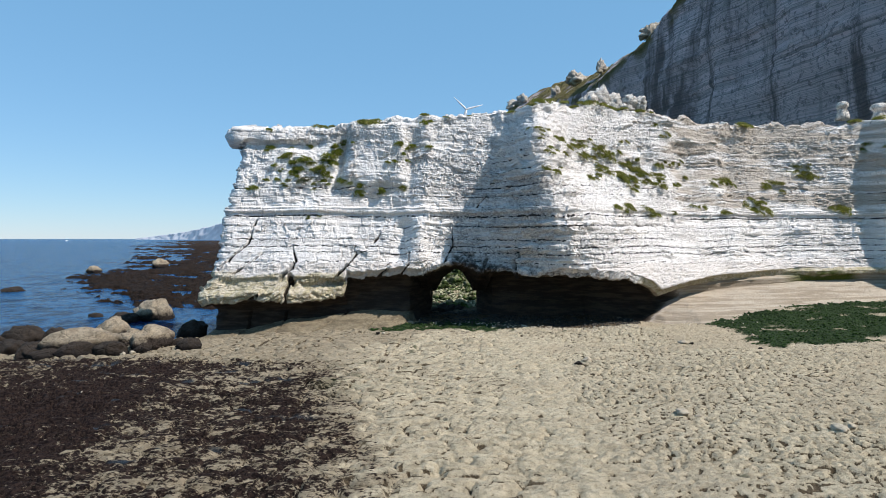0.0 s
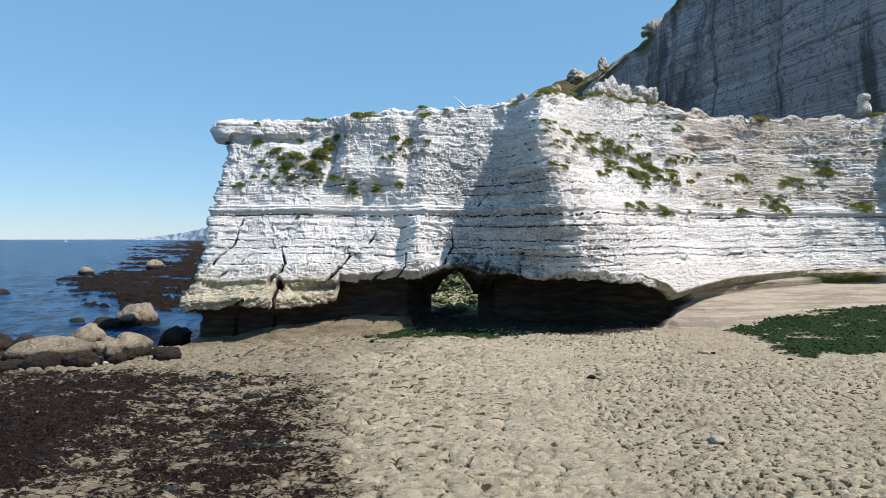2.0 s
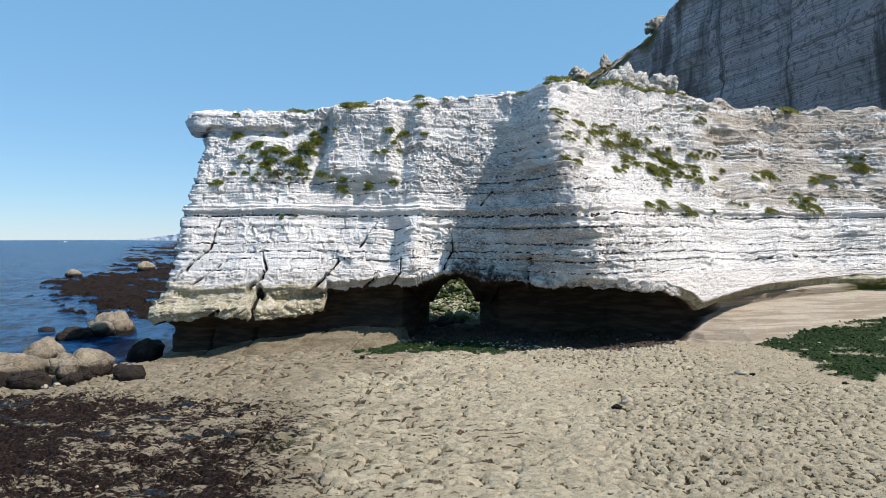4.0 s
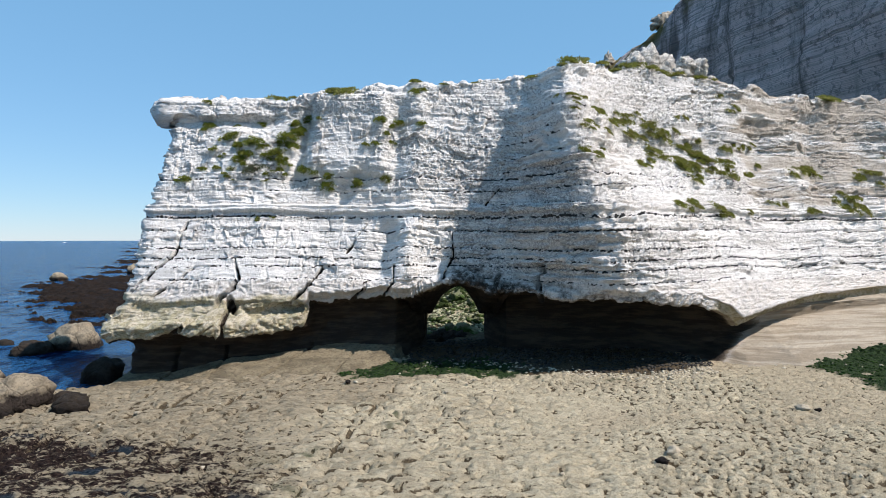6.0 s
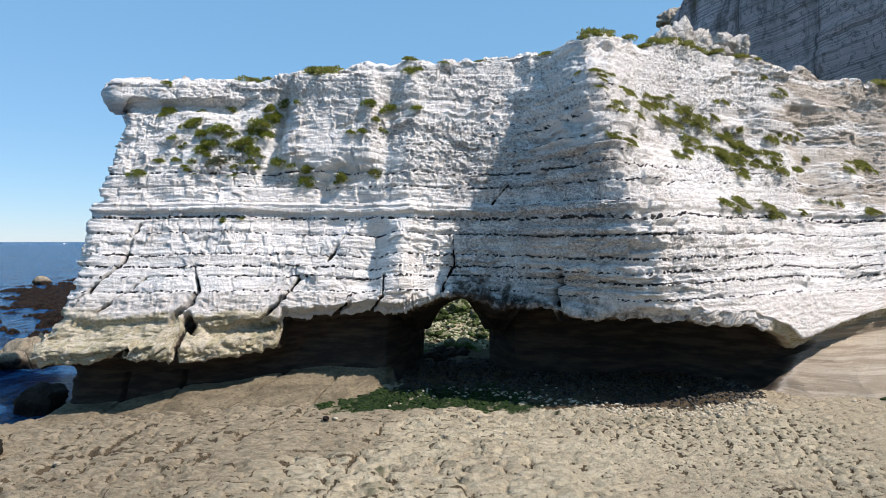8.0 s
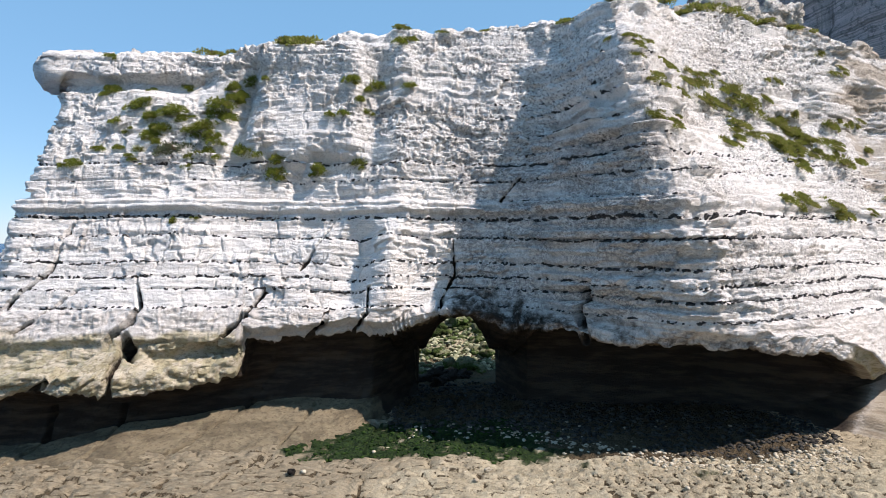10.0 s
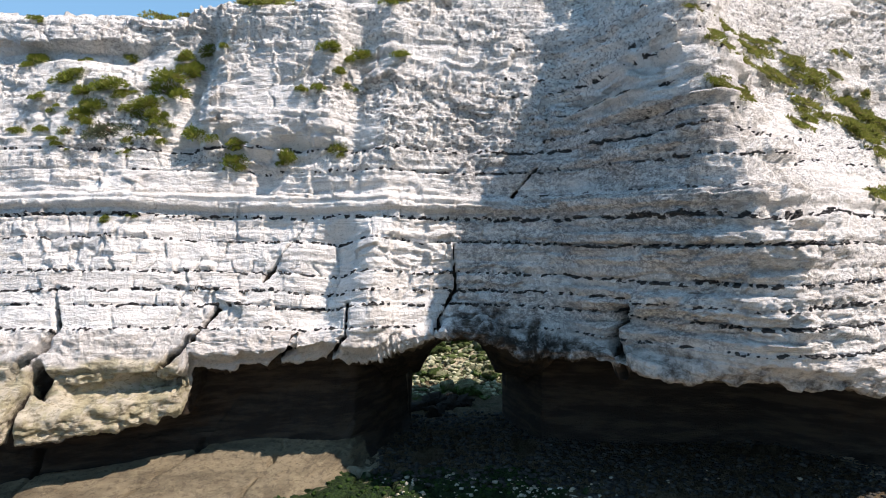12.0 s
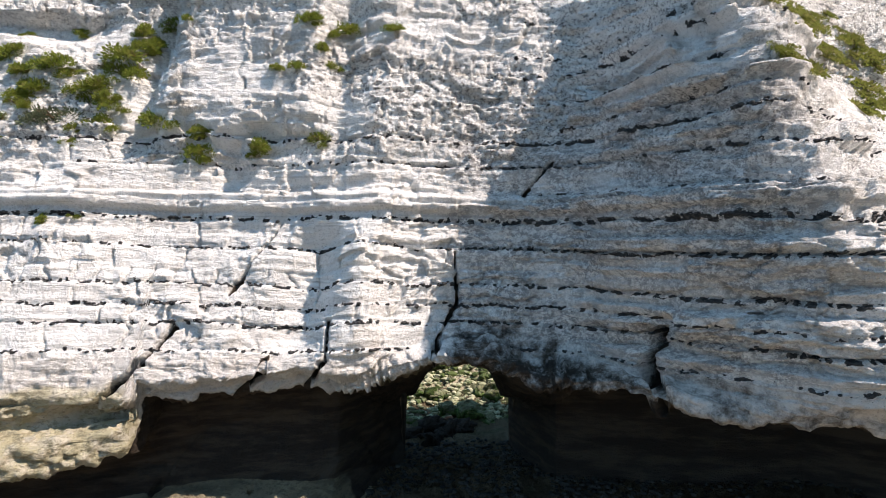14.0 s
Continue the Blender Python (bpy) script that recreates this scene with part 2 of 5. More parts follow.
def shore_material():
    n = Nodes("shore_platform", 0.9, 0.2)
    big = n.noise(0.18, 4, 0.6)
    mid = n.noise(1.3, 5, 0.6)
    fine = n.noise(7.0, 6, 0.7)
    tiny = n.noise(26.0, 4, 0.65)
    rows = n.noise(4.4, 7, 0.78, (0.42, 1.6, 1.0))
    c = n.mix(n.span(mid, 0.35, 0.68), (0.56, 0.485, 0.345), (0.45, 0.385, 0.268))
    c = n.mix(n.span(big, 0.45, 0.7, 0, 0.45), c, (0.36, 0.30, 0.21))
    c = n.mix(n.span(fine, 0.54, 0.64, 0, 0.55), c, (0.24, 0.195, 0.135))
    c = n.mix(n.math("MULTIPLY", n.attr("sand"), 0.7), c, n.mix(n.span(fine, 0.4, 0.62), (0.48, 0.40, 0.28), (0.385, 0.32, 0.22)))
    c = n.mix(n.span(tiny, 0.56, 0.64, 0, 0.6), c, (0.16, 0.13, 0.09))
    grit = n.noise(2.4, 6, 0.72, (0.9, 1.9, 1.0), 0.4)
    c = n.mix(n.span(grit, 0.56, 0.64, 0, 0.35), c, (0.21, 0.172, 0.118))
    damp_shade = n.attr("damp_shade")
    wet = n.span(n.math("ADD", damp_shade, n.math("MULTIPLY", n.math("SUBTRACT", rows, 0.5), 1.6)), 0.2, 0.75)
    c = n.mix(wet, c, n.mix(n.span(rows, 0.42, 0.58), (0.25, 0.205, 0.14), (0.37, 0.31, 0.215)))
    # dark pits and fissures, with shade under the overhang painted in
    pit_shade = n.span(n.math("ADD", n.attr("pit_shade"), n.math("MULTIPLY", n.math("SUBTRACT", n.noise(11.0, 5, 0.7), 0.5), 1.1)), 0.30, 0.52)
    c = n.mix(pit_shade, c, n.mix(n.span(tiny, 0.4, 0.6), (0.15, 0.112, 0.068), (0.062, 0.046, 0.028)))
    weed = n.span(n.math("ADD", n.attr("weed"), n.math("MULTIPLY", n.math("SUBTRACT", n.noise(6.5, 7, 0.75, (0.42, 1.5, 1.0)), 0.5), 3.0)), 0.38, 0.62)
    w = n.mix(n.span(fine, 0.40, 0.60), (0.009, 0.006, 0.006), (0.040, 0.026, 0.021))
    c = n.mix(weed, c, w)
    green = n.mix(n.span(fine, 0.35, 0.65), (0.008, 0.022, 0.008), (0.030, 0.056, 0.014))
    c = n.mix(n.attr("green"), c, green)
    pool = n.attr("pool")
    c = n.mix(pool, c, (0.02, 0.03, 0.04))
    h = n.math("ADD", n.math("MULTIPLY", fine, 0.8), n.math("MULTIPLY", tiny, 0.4))
    h = n.math("SUBTRACT", h, n.math("MULTIPLY", pit_shade, 0.35))
    h = n.math("SUBTRACT", h, n.math("MULTIPLY", n.span(grit, 0.50, 0.62), 0.25))
    r = n.math("SUBTRACT", 0.9, n.math("MULTIPLY", pool, 0.56))
    n.put(n.bsdf.inputs["Specular IOR Level"], n.math("SUBTRACT", 0.2, n.math("MULTIPLY", weed, 0.12)))
    return n.done(c, h, 0.14, r)


def reef_material():
    n = Nodes("seaweed_reef", 0.85, 0.1)
    mid = n.noise(0.9, 5, 0.65)
    fine = n.noise(5.0, 6, 0.7)
    c = n.mix(n.span(mid, 0.35, 0.65), (0.010, 0.006, 0.004), (0.050, 0.029, 0.017))
    c = n.mix(n.span(fine, 0.56, 0.64, 0, 0.6), c, (0.17, 0.115, 0.075))
    return n.done(c, n.math("ADD", fine, mid), 1.2)


def sea_material():
    n = Nodes("sea_water", 0.12, 0.06)
    far = n.noise(0.012, 4, 0.6, (1.0, 0.35, 1.0))
    c = n.mix(n.span(far, 0.35, 0.65), (0.004, 0.038, 0.128), (0.007, 0.055, 0.160))
    chop = n.noise(0.30, 8, 0.78, (1.0, 0.55, 1.0), 0.8)
    c = n.mix(n.span(chop, 0.46, 0.57), n.mix(0.4, c, (0.030, 0.14, 0.29)), (0.002, 0.014, 0.055))
    wave = n.noise(0.55, 5, 0.6, (1.0, 0.5, 1.0), 0.4)
    ripple = n.noise(2.6, 4, 0.6, (1.0, 0.6, 1.0), 0.4)
    h = n.math("ADD", wave, n.math("MULTIPLY", ripple, 0.35))
    n.bsdf.inputs["IOR"].default_value = 1.33
    return n.done(c, h, 2.2, 0.2)


def boulder_material(name, tops, feet, low, high):
    """Pale rock above, dark weed and wet rock at the foot."""
    n = Nodes(name, 0.88, 0.2)
    mid = n.noise(1.1, 6, 0.7)
    fine = n.noise(6.0, 7, 0.75)
    crack = n.cells(0.6, "DISTANCE_TO_EDGE", None, 0.9)
    c = n.mix(n.span(mid, 0.4, 0.6), tops, tuple(0.6 * v for v in tops))
    c = n.mix(n.span(fine, 0.5, 0.62, 0, 0.75), c, tuple(0.34 * v for v in tops))
    c = n.mix(n.span(crack, 0.02, 0.0, 0, 0.35), c, tuple(0.15 * v for v in tops))
    z = n.math("ADD", n.axis(2), n.math("MULTIPLY", n.math("SUBTRACT", mid, 0.5), 2.4))
    c = n.mix(n.span(z, high, low), c, n.mix(n.span(fine, 0.4, 0.6), feet, tuple(2.4 * v for v in feet)))
    h = n.math("ADD", fine, n.math("ADD", mid, n.math("MULTIPLY", n.span(crack, 0.0, 0.05), 0.4)))
    return n.done(c, h, 0.22)


def stone_material(name, a, b):
    n = Nodes(name, 0.85, 0.25)
    c = n.mix(n.island(), a, b)
    c = n.mix(n.span(n.noise(14, 4, 0.6), 0.45, 0.7, 0, 0.6), c, tuple(0.55 * v for v in a))
    return n.done(c, n.noise(30, 4, 0.6), 0.02)


def leaf_material(name, a, b, dry):
    n = Nodes(name, 0.75, 0.2)
    c = n.mix(n.island(), a, b)
    c = n.mix(n.span(n.noise(2.2, 3, 0.6), 0.5, 0.72, 0, 0.8), c, dry)
    n.done(c)
    thin = n.t.nodes.new("ShaderNodeBsdfTranslucent")
    n.put(thin.inputs["Color"], c)
    both = n.t.nodes.new("ShaderNodeMixShader")
    both.inputs[0].default_value = 0.45
    n.t.links.new(n.bsdf.outputs[0], both.inputs[1])
    n.t.links.new(thin.outputs[0], both.inputs[2])
    n.t.links.new(both.outputs[0], n.t.nodes["Material Output"].inputs["Surface"])
    return n.mat


def great_cliff_material():
    n = Nodes("high_chalk", 0.95, 0.1)
    bed = n.noise(0.03, 6, 0.7, (1.0, 1.0, 2.0))
    bands = n.noise(0.13, 3, 0.6, (0.05, 0.05, 14.0), 0.06)
    thin = n.noise(0.30, 3, 0.6, (0.05, 0.05, 14.0), 0.06)
    stain = n.noise(0.030, 6, 0.65, (1.0, 1.0, 0.16), 0.6)
    streak = n.noise(0.16, 5, 0.65, (1.0, 1.0, 0.07), 0.2)
    fine = n.noise(0.5, 7, 0.75)
    c = n.mix(n.span(bed, 0.38, 0.62), (0.93, 0.775, 0.775), (0.73, 0.60, 0.595))
    c = n.mix(n.span(bands, 0.53, 0.58, 0, 0.6), c, (0.26, 0.24, 0.225))
    c = n.mix(n.span(thin, 0.52, 0.58, 0, 0.5), c, (0.30, 0.28, 0.26))
    c = n.mix(n.span(streak, 0.52, 0.64, 0, 0.55), c, (0.36, 0.32, 0.295))
    c = n.mix(n.span(stain, 0.54, 0.62, 0, 0.8), c, (0.13, 0.10, 0.09))
    c = n.mix(n.span(fine, 0.53, 0.58, 0, 0.6), c, (0.16, 0.14, 0.135))
    foot = n.math("ADD", n.axis(2), n.math("MULTIPLY", n.math("SUBTRACT", bed, 0.5), 70.0))
    c = n.mix(n.span(foot, 46.0, 22.0, 0, 0.7), c, (0.20, 0.165, 0.14))
    grass = n.mix(n.span(fine, 0.38, 0.64), (0.14, 0.125, 0.04), (0.25, 0.19, 0.09))
    c = n.mix(n.attr("grass"), c, grass)
    return n.done(c, n.math("ADD", fine, n.math("MULTIPLY", n.math("ADD", bands, thin), 0.6)), 2.2)


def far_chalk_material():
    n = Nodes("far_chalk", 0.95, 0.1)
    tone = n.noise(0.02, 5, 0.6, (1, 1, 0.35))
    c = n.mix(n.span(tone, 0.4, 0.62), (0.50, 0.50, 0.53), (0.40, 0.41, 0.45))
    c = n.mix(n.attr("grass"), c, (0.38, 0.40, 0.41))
    # the haze of the distance, put in as a faint blue glow
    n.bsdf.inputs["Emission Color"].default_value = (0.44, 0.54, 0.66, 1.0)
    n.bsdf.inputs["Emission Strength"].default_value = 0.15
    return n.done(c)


def plain(name, colour, rough=0.6, scale=3.0):
    n = Nodes(name, rough, 0.3)
    c = n.mix(n.span(n.noise(scale, 3, 0.6), 0.35, 0.7), colour, tuple(0.86 * v for v in colour))
    return n.done(c)


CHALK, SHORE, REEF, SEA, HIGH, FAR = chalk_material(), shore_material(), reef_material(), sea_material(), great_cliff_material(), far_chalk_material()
PALE_ROCK = boulder_material("pale_boulder", (0.42, 0.345, 0.245), (0.020, 0.015, 0.012), 0.05, 0.7)
DARK_ROCK = boulder_material("dark_boulder", (0.055, 0.042, 0.032), (0.010, 0.008, 0.007), -0.1, 0.5)
STONE = stone_material("loose_stone", (0.47, 0.41, 0.31), (0.36, 0.31, 0.235))
BROW = boulder_material("brow_rock", (0.62, 0.55, 0.46), (0.16, 0.14, 0.08), -4.0, -1.0)
MOUND_STONE = stone_material("algae_stones", (0.09, 0.12, 0.035), (0.014, 0.026, 0.009))
ARCH_STONE = stone_material("stones_beyond_arch", (0.50, 0.48, 0.33), (0.05, 0.08, 0.022))
CRAG = boulder_material("crag_chalk", (0.82, 0.77, 0.70), (0.60, 0.55, 0.48), -2.5, -1.8)
GREEN_ROCK = boulder_material("algae_boulder", (0.055, 0.085, 0.020), (0.16, 0.15, 0.07), -0.8, -0.2)
MIXED_ROCK = boulder_material("half_bare_boulder", (0.34, 0.34, 0.20), (0.05, 0.085, 0.022), 0.0, 0.5)
PEBBLE = stone_material("pebbles", (0.62, 0.55, 0.43), (0.34, 0.29, 0.215))
# dark copy of the pebbles, its colour holding the overhang's shade
SHADED_SHINGLE = stone_material("shaded_shingle", (0.085, 0.077, 0.066), (0.014, 0.014, 0.014))
FLINT = stone_material("flint", (0.028, 0.028, 0.031), (0.10, 0.095, 0.09))
WEED = leaf_material("sea_lettuce", (0.016, 0.045, 0.010), (0.045, 0.095, 0.018), (0.03, 0.05, 0.012))
LEAF = leaf_material("cliff_cabbage_leaf", (0.15, 0.19, 0.03), (0.25, 0.28, 0.055), (0.28, 0.24, 0.08))
GREY_LEAF = leaf_material("grey_leaf", (0.10, 0.12, 0.075), (0.15, 0.17, 0.10), (0.16, 0.15, 0.08))
GRASS = leaf_material("cliff_grass", (0.17, 0.20, 0.04), (0.26, 0.27, 0.07), (0.34, 0.28, 0.13))

# ---- the sea stack wall: plan and profile, all along x ----
def along(x, xs, vs):
    return np.interp(x, xs, vs)


# past x 50: unseen forward corner, added to shade the wall's right end
FX = [-22, -14, -8, -3, 1, 4, 5.5, 6.5, 7.5, 8.6, 10, 11.5, 13, 16, 18, 20.3, 24, 30, 38, 46, 49, 52, 75]
F_LEVELS = [5.5, 10.5, 13.0, 16.0, 18.4]
F_LOW = [54.8, 54.7, 55.5, 55.4, 56.7, 56.7, 56.2, 55.0, 53.8, 52.4, 51.0, 50.6, 50.3, 51.2, 52.3, 54.2, 56.0, 59.5, 63.0, 64.0, 64.3, 62.0, 45.0]
F_MID = [56.6, 57.1, 57.3, 57.1, 57.7, 57.6, 56.4, 53.9, 52.4, 51.3, 50.3, 50.6, 51.6, 53.3, 55.0, 57.0, 59.0, 62.0, 65.0, 65.5, 65.5, 62.5, 46.0]
F_BELT = [57.6, 57.7, 58.1, 57.5, 57.6, 57.6, 57.3, 54.2, 52.0, 50.6, 50.6, 52.0, 53.8, 55.6, 57.0, 58.6, 60.4, 63.3, 65.9, 66.0, 66.0, 62.9, 46.5]
F_UP = [58.8, 58.5, 59.0, 58.3, 58.4, 58.3, 58.3, 56.4, 54.0, 52.4, 53.0, 54.5, 56.5, 58.4, 59.4, 60.6, 62.0, 64.8, 67.0, 66.6, 66.6, 63.3, 47.0]
F_HIGH = [59.4, 59.3, 59.5, 58.8, 58.9, 58.8, 58.9, 58.4, 56.2, 53.1, 54.2, 55.8, 57.4, 59.1, 59.9, 61.0, 62.4, 65.3, 67.5, 67.3, 67.3, 63.7, 47.5]
F_TOP = [60.3, 60.3, 60.3, 59.4, 59.5, 59.5, 59.4, 59.4, 58.8, 56.4, 57.0, 58.2, 59.0, 60.0, 60.6, 61.6, 62.8, 66.0, 68.3, 68.2, 68.2, 64.2, 48.0]
TX = [-22, -16, -13, -8.5, -4, -1, 4, 8, 11, 13, 15, 20, 24, 28, 34, 42, 75]
T_Z = [20.25, 20.4, 20.0, 20.8, 21.1, 21.2, 21.2, 21.8, 22.4, 22.2, 22.3, 22.2, 22.0, 21.7, 21.6, 22.0, 22.8]
LX = [-24, -22, -18, -15.6, -14.2, -11.8, -9.5, -9.1, -8.4, -5, -2, 0.3, 2.4, 3.8, 6, 9, 13, 17, 19.5, 20.6, 23, 27, 36, 49, 52, 75]
L_Z = [2.3, 2.35, 2.75, 2.8, 2.6, 2.75, 3.1, 4.85, 4.9, 5.0, 5.2, 5.95, 5.95, 5.3, 5.5, 5.3, 5.2, 4.9, 4.0, 3.2, 3.7, 4.2, 4.6, 4.8, 4.9, 5.0]
L_Y = [53.4, 53.0, 52.9, 52.8, 53.4, 54.6, 55.6, 56.0, 56.2, 56.5, 56.2, 55.8, 55.5, 55.2, 54.0, 51.6, 50.5, 51.7, 53.3, 54.3, 56.0, 58.5, 62.5, 63.9, 61.6, 44.6]
SEAMS = np.array([4.3, 5.25, 6.35, 7.2, 7.8, 8.5, 9.0, 9.75, 10.75, 11.35, 11.75, 12.7, 13.6, 14.15, 15.1, 16.2, 16.9, 17.7, 18.3, 19.3, 20.3, 21.2, 22.2, 23.4])
FLINTY = np.array([0, 0, 0.8, 1, 1, 1, 0.25, 1, 1.3, 0.15, 0.25, 0.6, 0.9, 0.35, 0.3, 0.35, 0.3, 0.2, 0.2, 0.2, 0.1, 0.1, 0, 0])
TERRACES = np.array([5.3, 6.75, 8.15, 10.2, 11.5, 13.15, 14.5, 15.6, 16.55, 18.0, 19.3])
# cracks: x, z from, x, z to, half width, depth
CRACKS = [
    (-14.4, 7.9, -13.9, 6.4, 0.12, 0.7), (-13.9, 6.4, -14.3, 5.7, 0.12, 0.7), (-14.2, 5.8, -15.2, 4.9, 0.17, 1.2), (-15.2, 4.9, -17.9, 2.3, 0.15, 1.1),
    (-14.2, 4.9, -14.6, 1.5, 0.16, 1.0), (-8.2, 7.1, -9.0, 6.0, 0.09, 0.5), (-9.0, 6.0, -10.6, 4.4, 0.16, 0.8), (-5.1, 5.7, -6.3, 4.7, 0.14, 0.6),
    (-3.1, 7.3, -3.1, 6.1, 0.10, 0.5), (-3.1, 6.1, -4.0, 5.0, 0.12, 0.5), (6.95, 7.3, 6.85, 5.6, 0.22, 1.0), (-18.3, 10.4, -18.7, 8.2, 0.14, 0.6),
    (0.2, 6.0, 1.2, 7.9, 0.10, 0.5), (1.2, 7.9, 1.1, 9.6, 0.07, 0.4), (-18.8, 8.0, -21.0, 5.6, 0.10, 0.4), (-17.2, 7.2, -19.4, 5.2, 0.08, 0.4),
    (-14.35, 5.0, -13.7, 4.35, 0.34, 1.1), (-5.0, 10.6, -6.6, 8.2, 0.08, 0.4), (4.6, 12.9, 3.6, 11.7, 0.07, 0.3),
]


def face_y(x, z):
    rows = [sum(along(x + dx, FX, f) for dx in (-0.3, -0.15, 0.0, 0.15, 0.3)) / 5 for f in (F_LOW, F_MID, F_BELT, F_UP, F_HIGH, F_TOP)]
    levels = F_LEVELS + [along(x, TX, T_Z) - 0.5]
    y = rows[0] + (rows[1] - rows[0]) * (z - 5.5) / 5.0
    for i in range(1, 5):
        y = np.where(z > levels[i], rows[i] + (rows[i + 1] - rows[i]) * (z - levels[i]) / (levels[i + 1] - levels[i]), y)
    return y


def face_relief(x, z):
    """How far the weathered chalk stands proud of the plain face, and how flinty it is."""
    zz = z + 0.11 * vnoise(x / 9, z / 11, 3) + 0.025 * vnoise(x / 1.3, z / 4, 4)
    k = np.clip(np.searchsorted(SEAMS, zz), 1, len(SEAMS) - 1)
    lo, hi = SEAMS[k - 1], SEAMS[k]
    near_lo, near_hi = zz - lo, hi - zz
    edge = np.minimum(near_lo, near_hi)
    wide = 0.7 + 1.6 * hashed(k, k * 0 + 7, 11)
    bx = (x + 13.7 * hashed(k, k * 0 + 3, 12) + 0.25 * vnoise(x / 0.8, z / 0.5, 15)) / wide
    cell = np.floor(bx)
    joint = np.minimum(bx - cell, cell + 1 - bx) * wide
    block = hashed(cell, k, 21) - 0.5
    bed = hashed(k, k * 0 + 1, 22) - 0.5
    low = smooth(6.5, 6.1, zz)
    rubble = smooth(12.7, 13.8, z) * smooth(22.5, 21.5, z) * (1 - 0.25 * smooth(18, 19, z)) * smooth(8.5, 6.5, x) + 0.9 * smooth(11.5, 13.5, z) * smooth(10, 13, x)
    rubble = rubble * (1 - 0.7 * smooth(9.0, 10.5, x) * smooth(15.0, 13.0, x))
    rubble = np.clip(rubble * smooth(-0.75, 0.1, vnoise(x / 3.3, z / 1.6, 59)), 0, 1)
    flank = smooth(0.2, 1.5, x) * smooth(10.5, 8.5, x) * smooth(17.5, 13, z)
    quiet = 1 - 0.12 * flank
    # broken facets, each a tilted plane
    fx, fz = x + 0.35 * vnoise(x / 0.9, z / 0.7, 57), z + 0.12 * vnoise(x / 0.8, z / 0.6, 58)
    f1, f2, rid = worley(fx / 1.25, fz / 0.62, 41)
    g1, g2, gid = worley(fx / 0.46, fz / 0.26, 43)
    tilt = np.sin(rid * 40) * (fx / 1.25 - np.floor(fx / 1.25) - 0.5) + np.cos(rid * 77) * (fz / 0.62 - np.floor(fz / 0.62) - 0.5)
    broken = smooth(-0.2, 0.5, vnoise(x / 2.4, z / 1.2, 60))
    east = smooth(11, 15, x)
    plates = (1 - 0.65 * smooth(12.6, 13.6, z + 0.8 * vnoise(x / 4, z / 3, 80))) * (1 - 0.35 * smooth(11, 10.4, z))
    d = (0.15 * plates + 0.10 * east) * bed + 0.11 * block * (1 - 0.5 * low) * quiet
    d = d + quiet * broken * (1 - 0.65 * low) * ((0.14 + 0.24 * (1 - plates)) * (rid - 0.5) + 0.18 * tilt + (0.06 + 0.10 * (1 - plates)) * (gid - 0.5))
    # thin courses and laminae, each with its own stand
    fb = np.floor(zz / 0.31 + 0.06 * vnoise(x / 6, z / 2, 63))
    d = d + (0.10 * plates + 0.03 * east) * (hashed(fb, fb * 0 + 2, 64) - 0.5) * (0.6 + 0.4 * vnoise(x / 1.7, fb, 68))
    lam = np.floor(zz / 0.115 + 0.10 * vnoise(x / 2.5, z / 1, 69))
    d = d + 0.05 * plates * (hashed(lam, np.floor(x / 2.2 + 3 * hashed(lam, lam * 0, 75)), 76) - 0.5)
    # a bed is fullest under its top and worn back at the seam below
    d = d + 0.09 * (near_lo / (hi - lo) - 0.5) * (1 - low)
    d = d - (0.06 + 0.11 * (k % 4 == 0) + 0.05 * east * (k % 2 == 0)) * (0.4 + 0.6 * plates) * (1 - smooth(0.02, 0.10, edge)) * (1 - 0.5 * low) * smooth(-0.6, 0.1, vnoise(x / 2.1, k * 2.3, 77))
    d = d - 0.13 * (1 - smooth(0, 0.06, joint)) * (1 - 0.6 * low) * smooth(0.0, 0.4, vnoise(x / 2, z / 1.5, 61))
    d = d + 0.15 * fbm(x / 4.4, z / 3.4, 3, 30) * quiet + 0.055 * quiet * fbm(x / 0.9, z / 0.55, 4, 40)
    d = d + 0.15 * vnoise(x / 2.6, z / 9, 55) * quiet + 0.028 * fbm(x / 0.24, z / 0.16, 3, 56, 0.7) + 0.03 * ridged(x / 0.6, z / 0.13, 2, 62)
    # fluted beds, chipped in upright slivers
    flute = smooth(12.0, 12.3, zz) * smooth(13.5, 13.1, zz) + 0.7 * smooth(9.8, 10.0, zz) * smooth(10.8, 10.5, zz) + 0.5 * smooth(8.5, 8.7, zz) * smooth(9.8, 9.5, zz)
    d = d + 0.10 * flute * ridged(x / 0.75 + 0.25 * z, z / 2.2, 2, 78) * smooth(-0.4, 0.3, vnoise(x / 3, z / 3, 79))
    # rubble: gritty, pitted, broken along thin beds
    d = d + rubble * (0.05 * ridged(x / 0.36, z / 0.20, 3, 50) + 0.07 * fbm(x / 0.30, z / 0.18, 4, 51, 0.7) - 0.09 * smooth(0.34, 0.10, g1) * (gid > 0.55))
    d = d + low * (0.07 * fbm(x / 0.45, z / 0.3, 4, 52, 0.7) + 0.06 * ridged(x / 0.25, z / 0.16, 3, 53))
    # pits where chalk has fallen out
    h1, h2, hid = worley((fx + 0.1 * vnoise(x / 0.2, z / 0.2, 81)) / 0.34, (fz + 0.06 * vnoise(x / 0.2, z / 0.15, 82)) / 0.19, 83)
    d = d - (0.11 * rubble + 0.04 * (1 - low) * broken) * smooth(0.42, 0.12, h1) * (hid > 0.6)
    # the buttress goes back in terraces and is ribbed towards its corner
    stage = np.searchsorted(TERRACES, zz)
    t_lo, t_hi = TERRACES[np.clip(stage - 1, 0, len(TERRACES) - 1)], TERRACES[np.clip(stage, 0, len(TERRACES) - 1)]
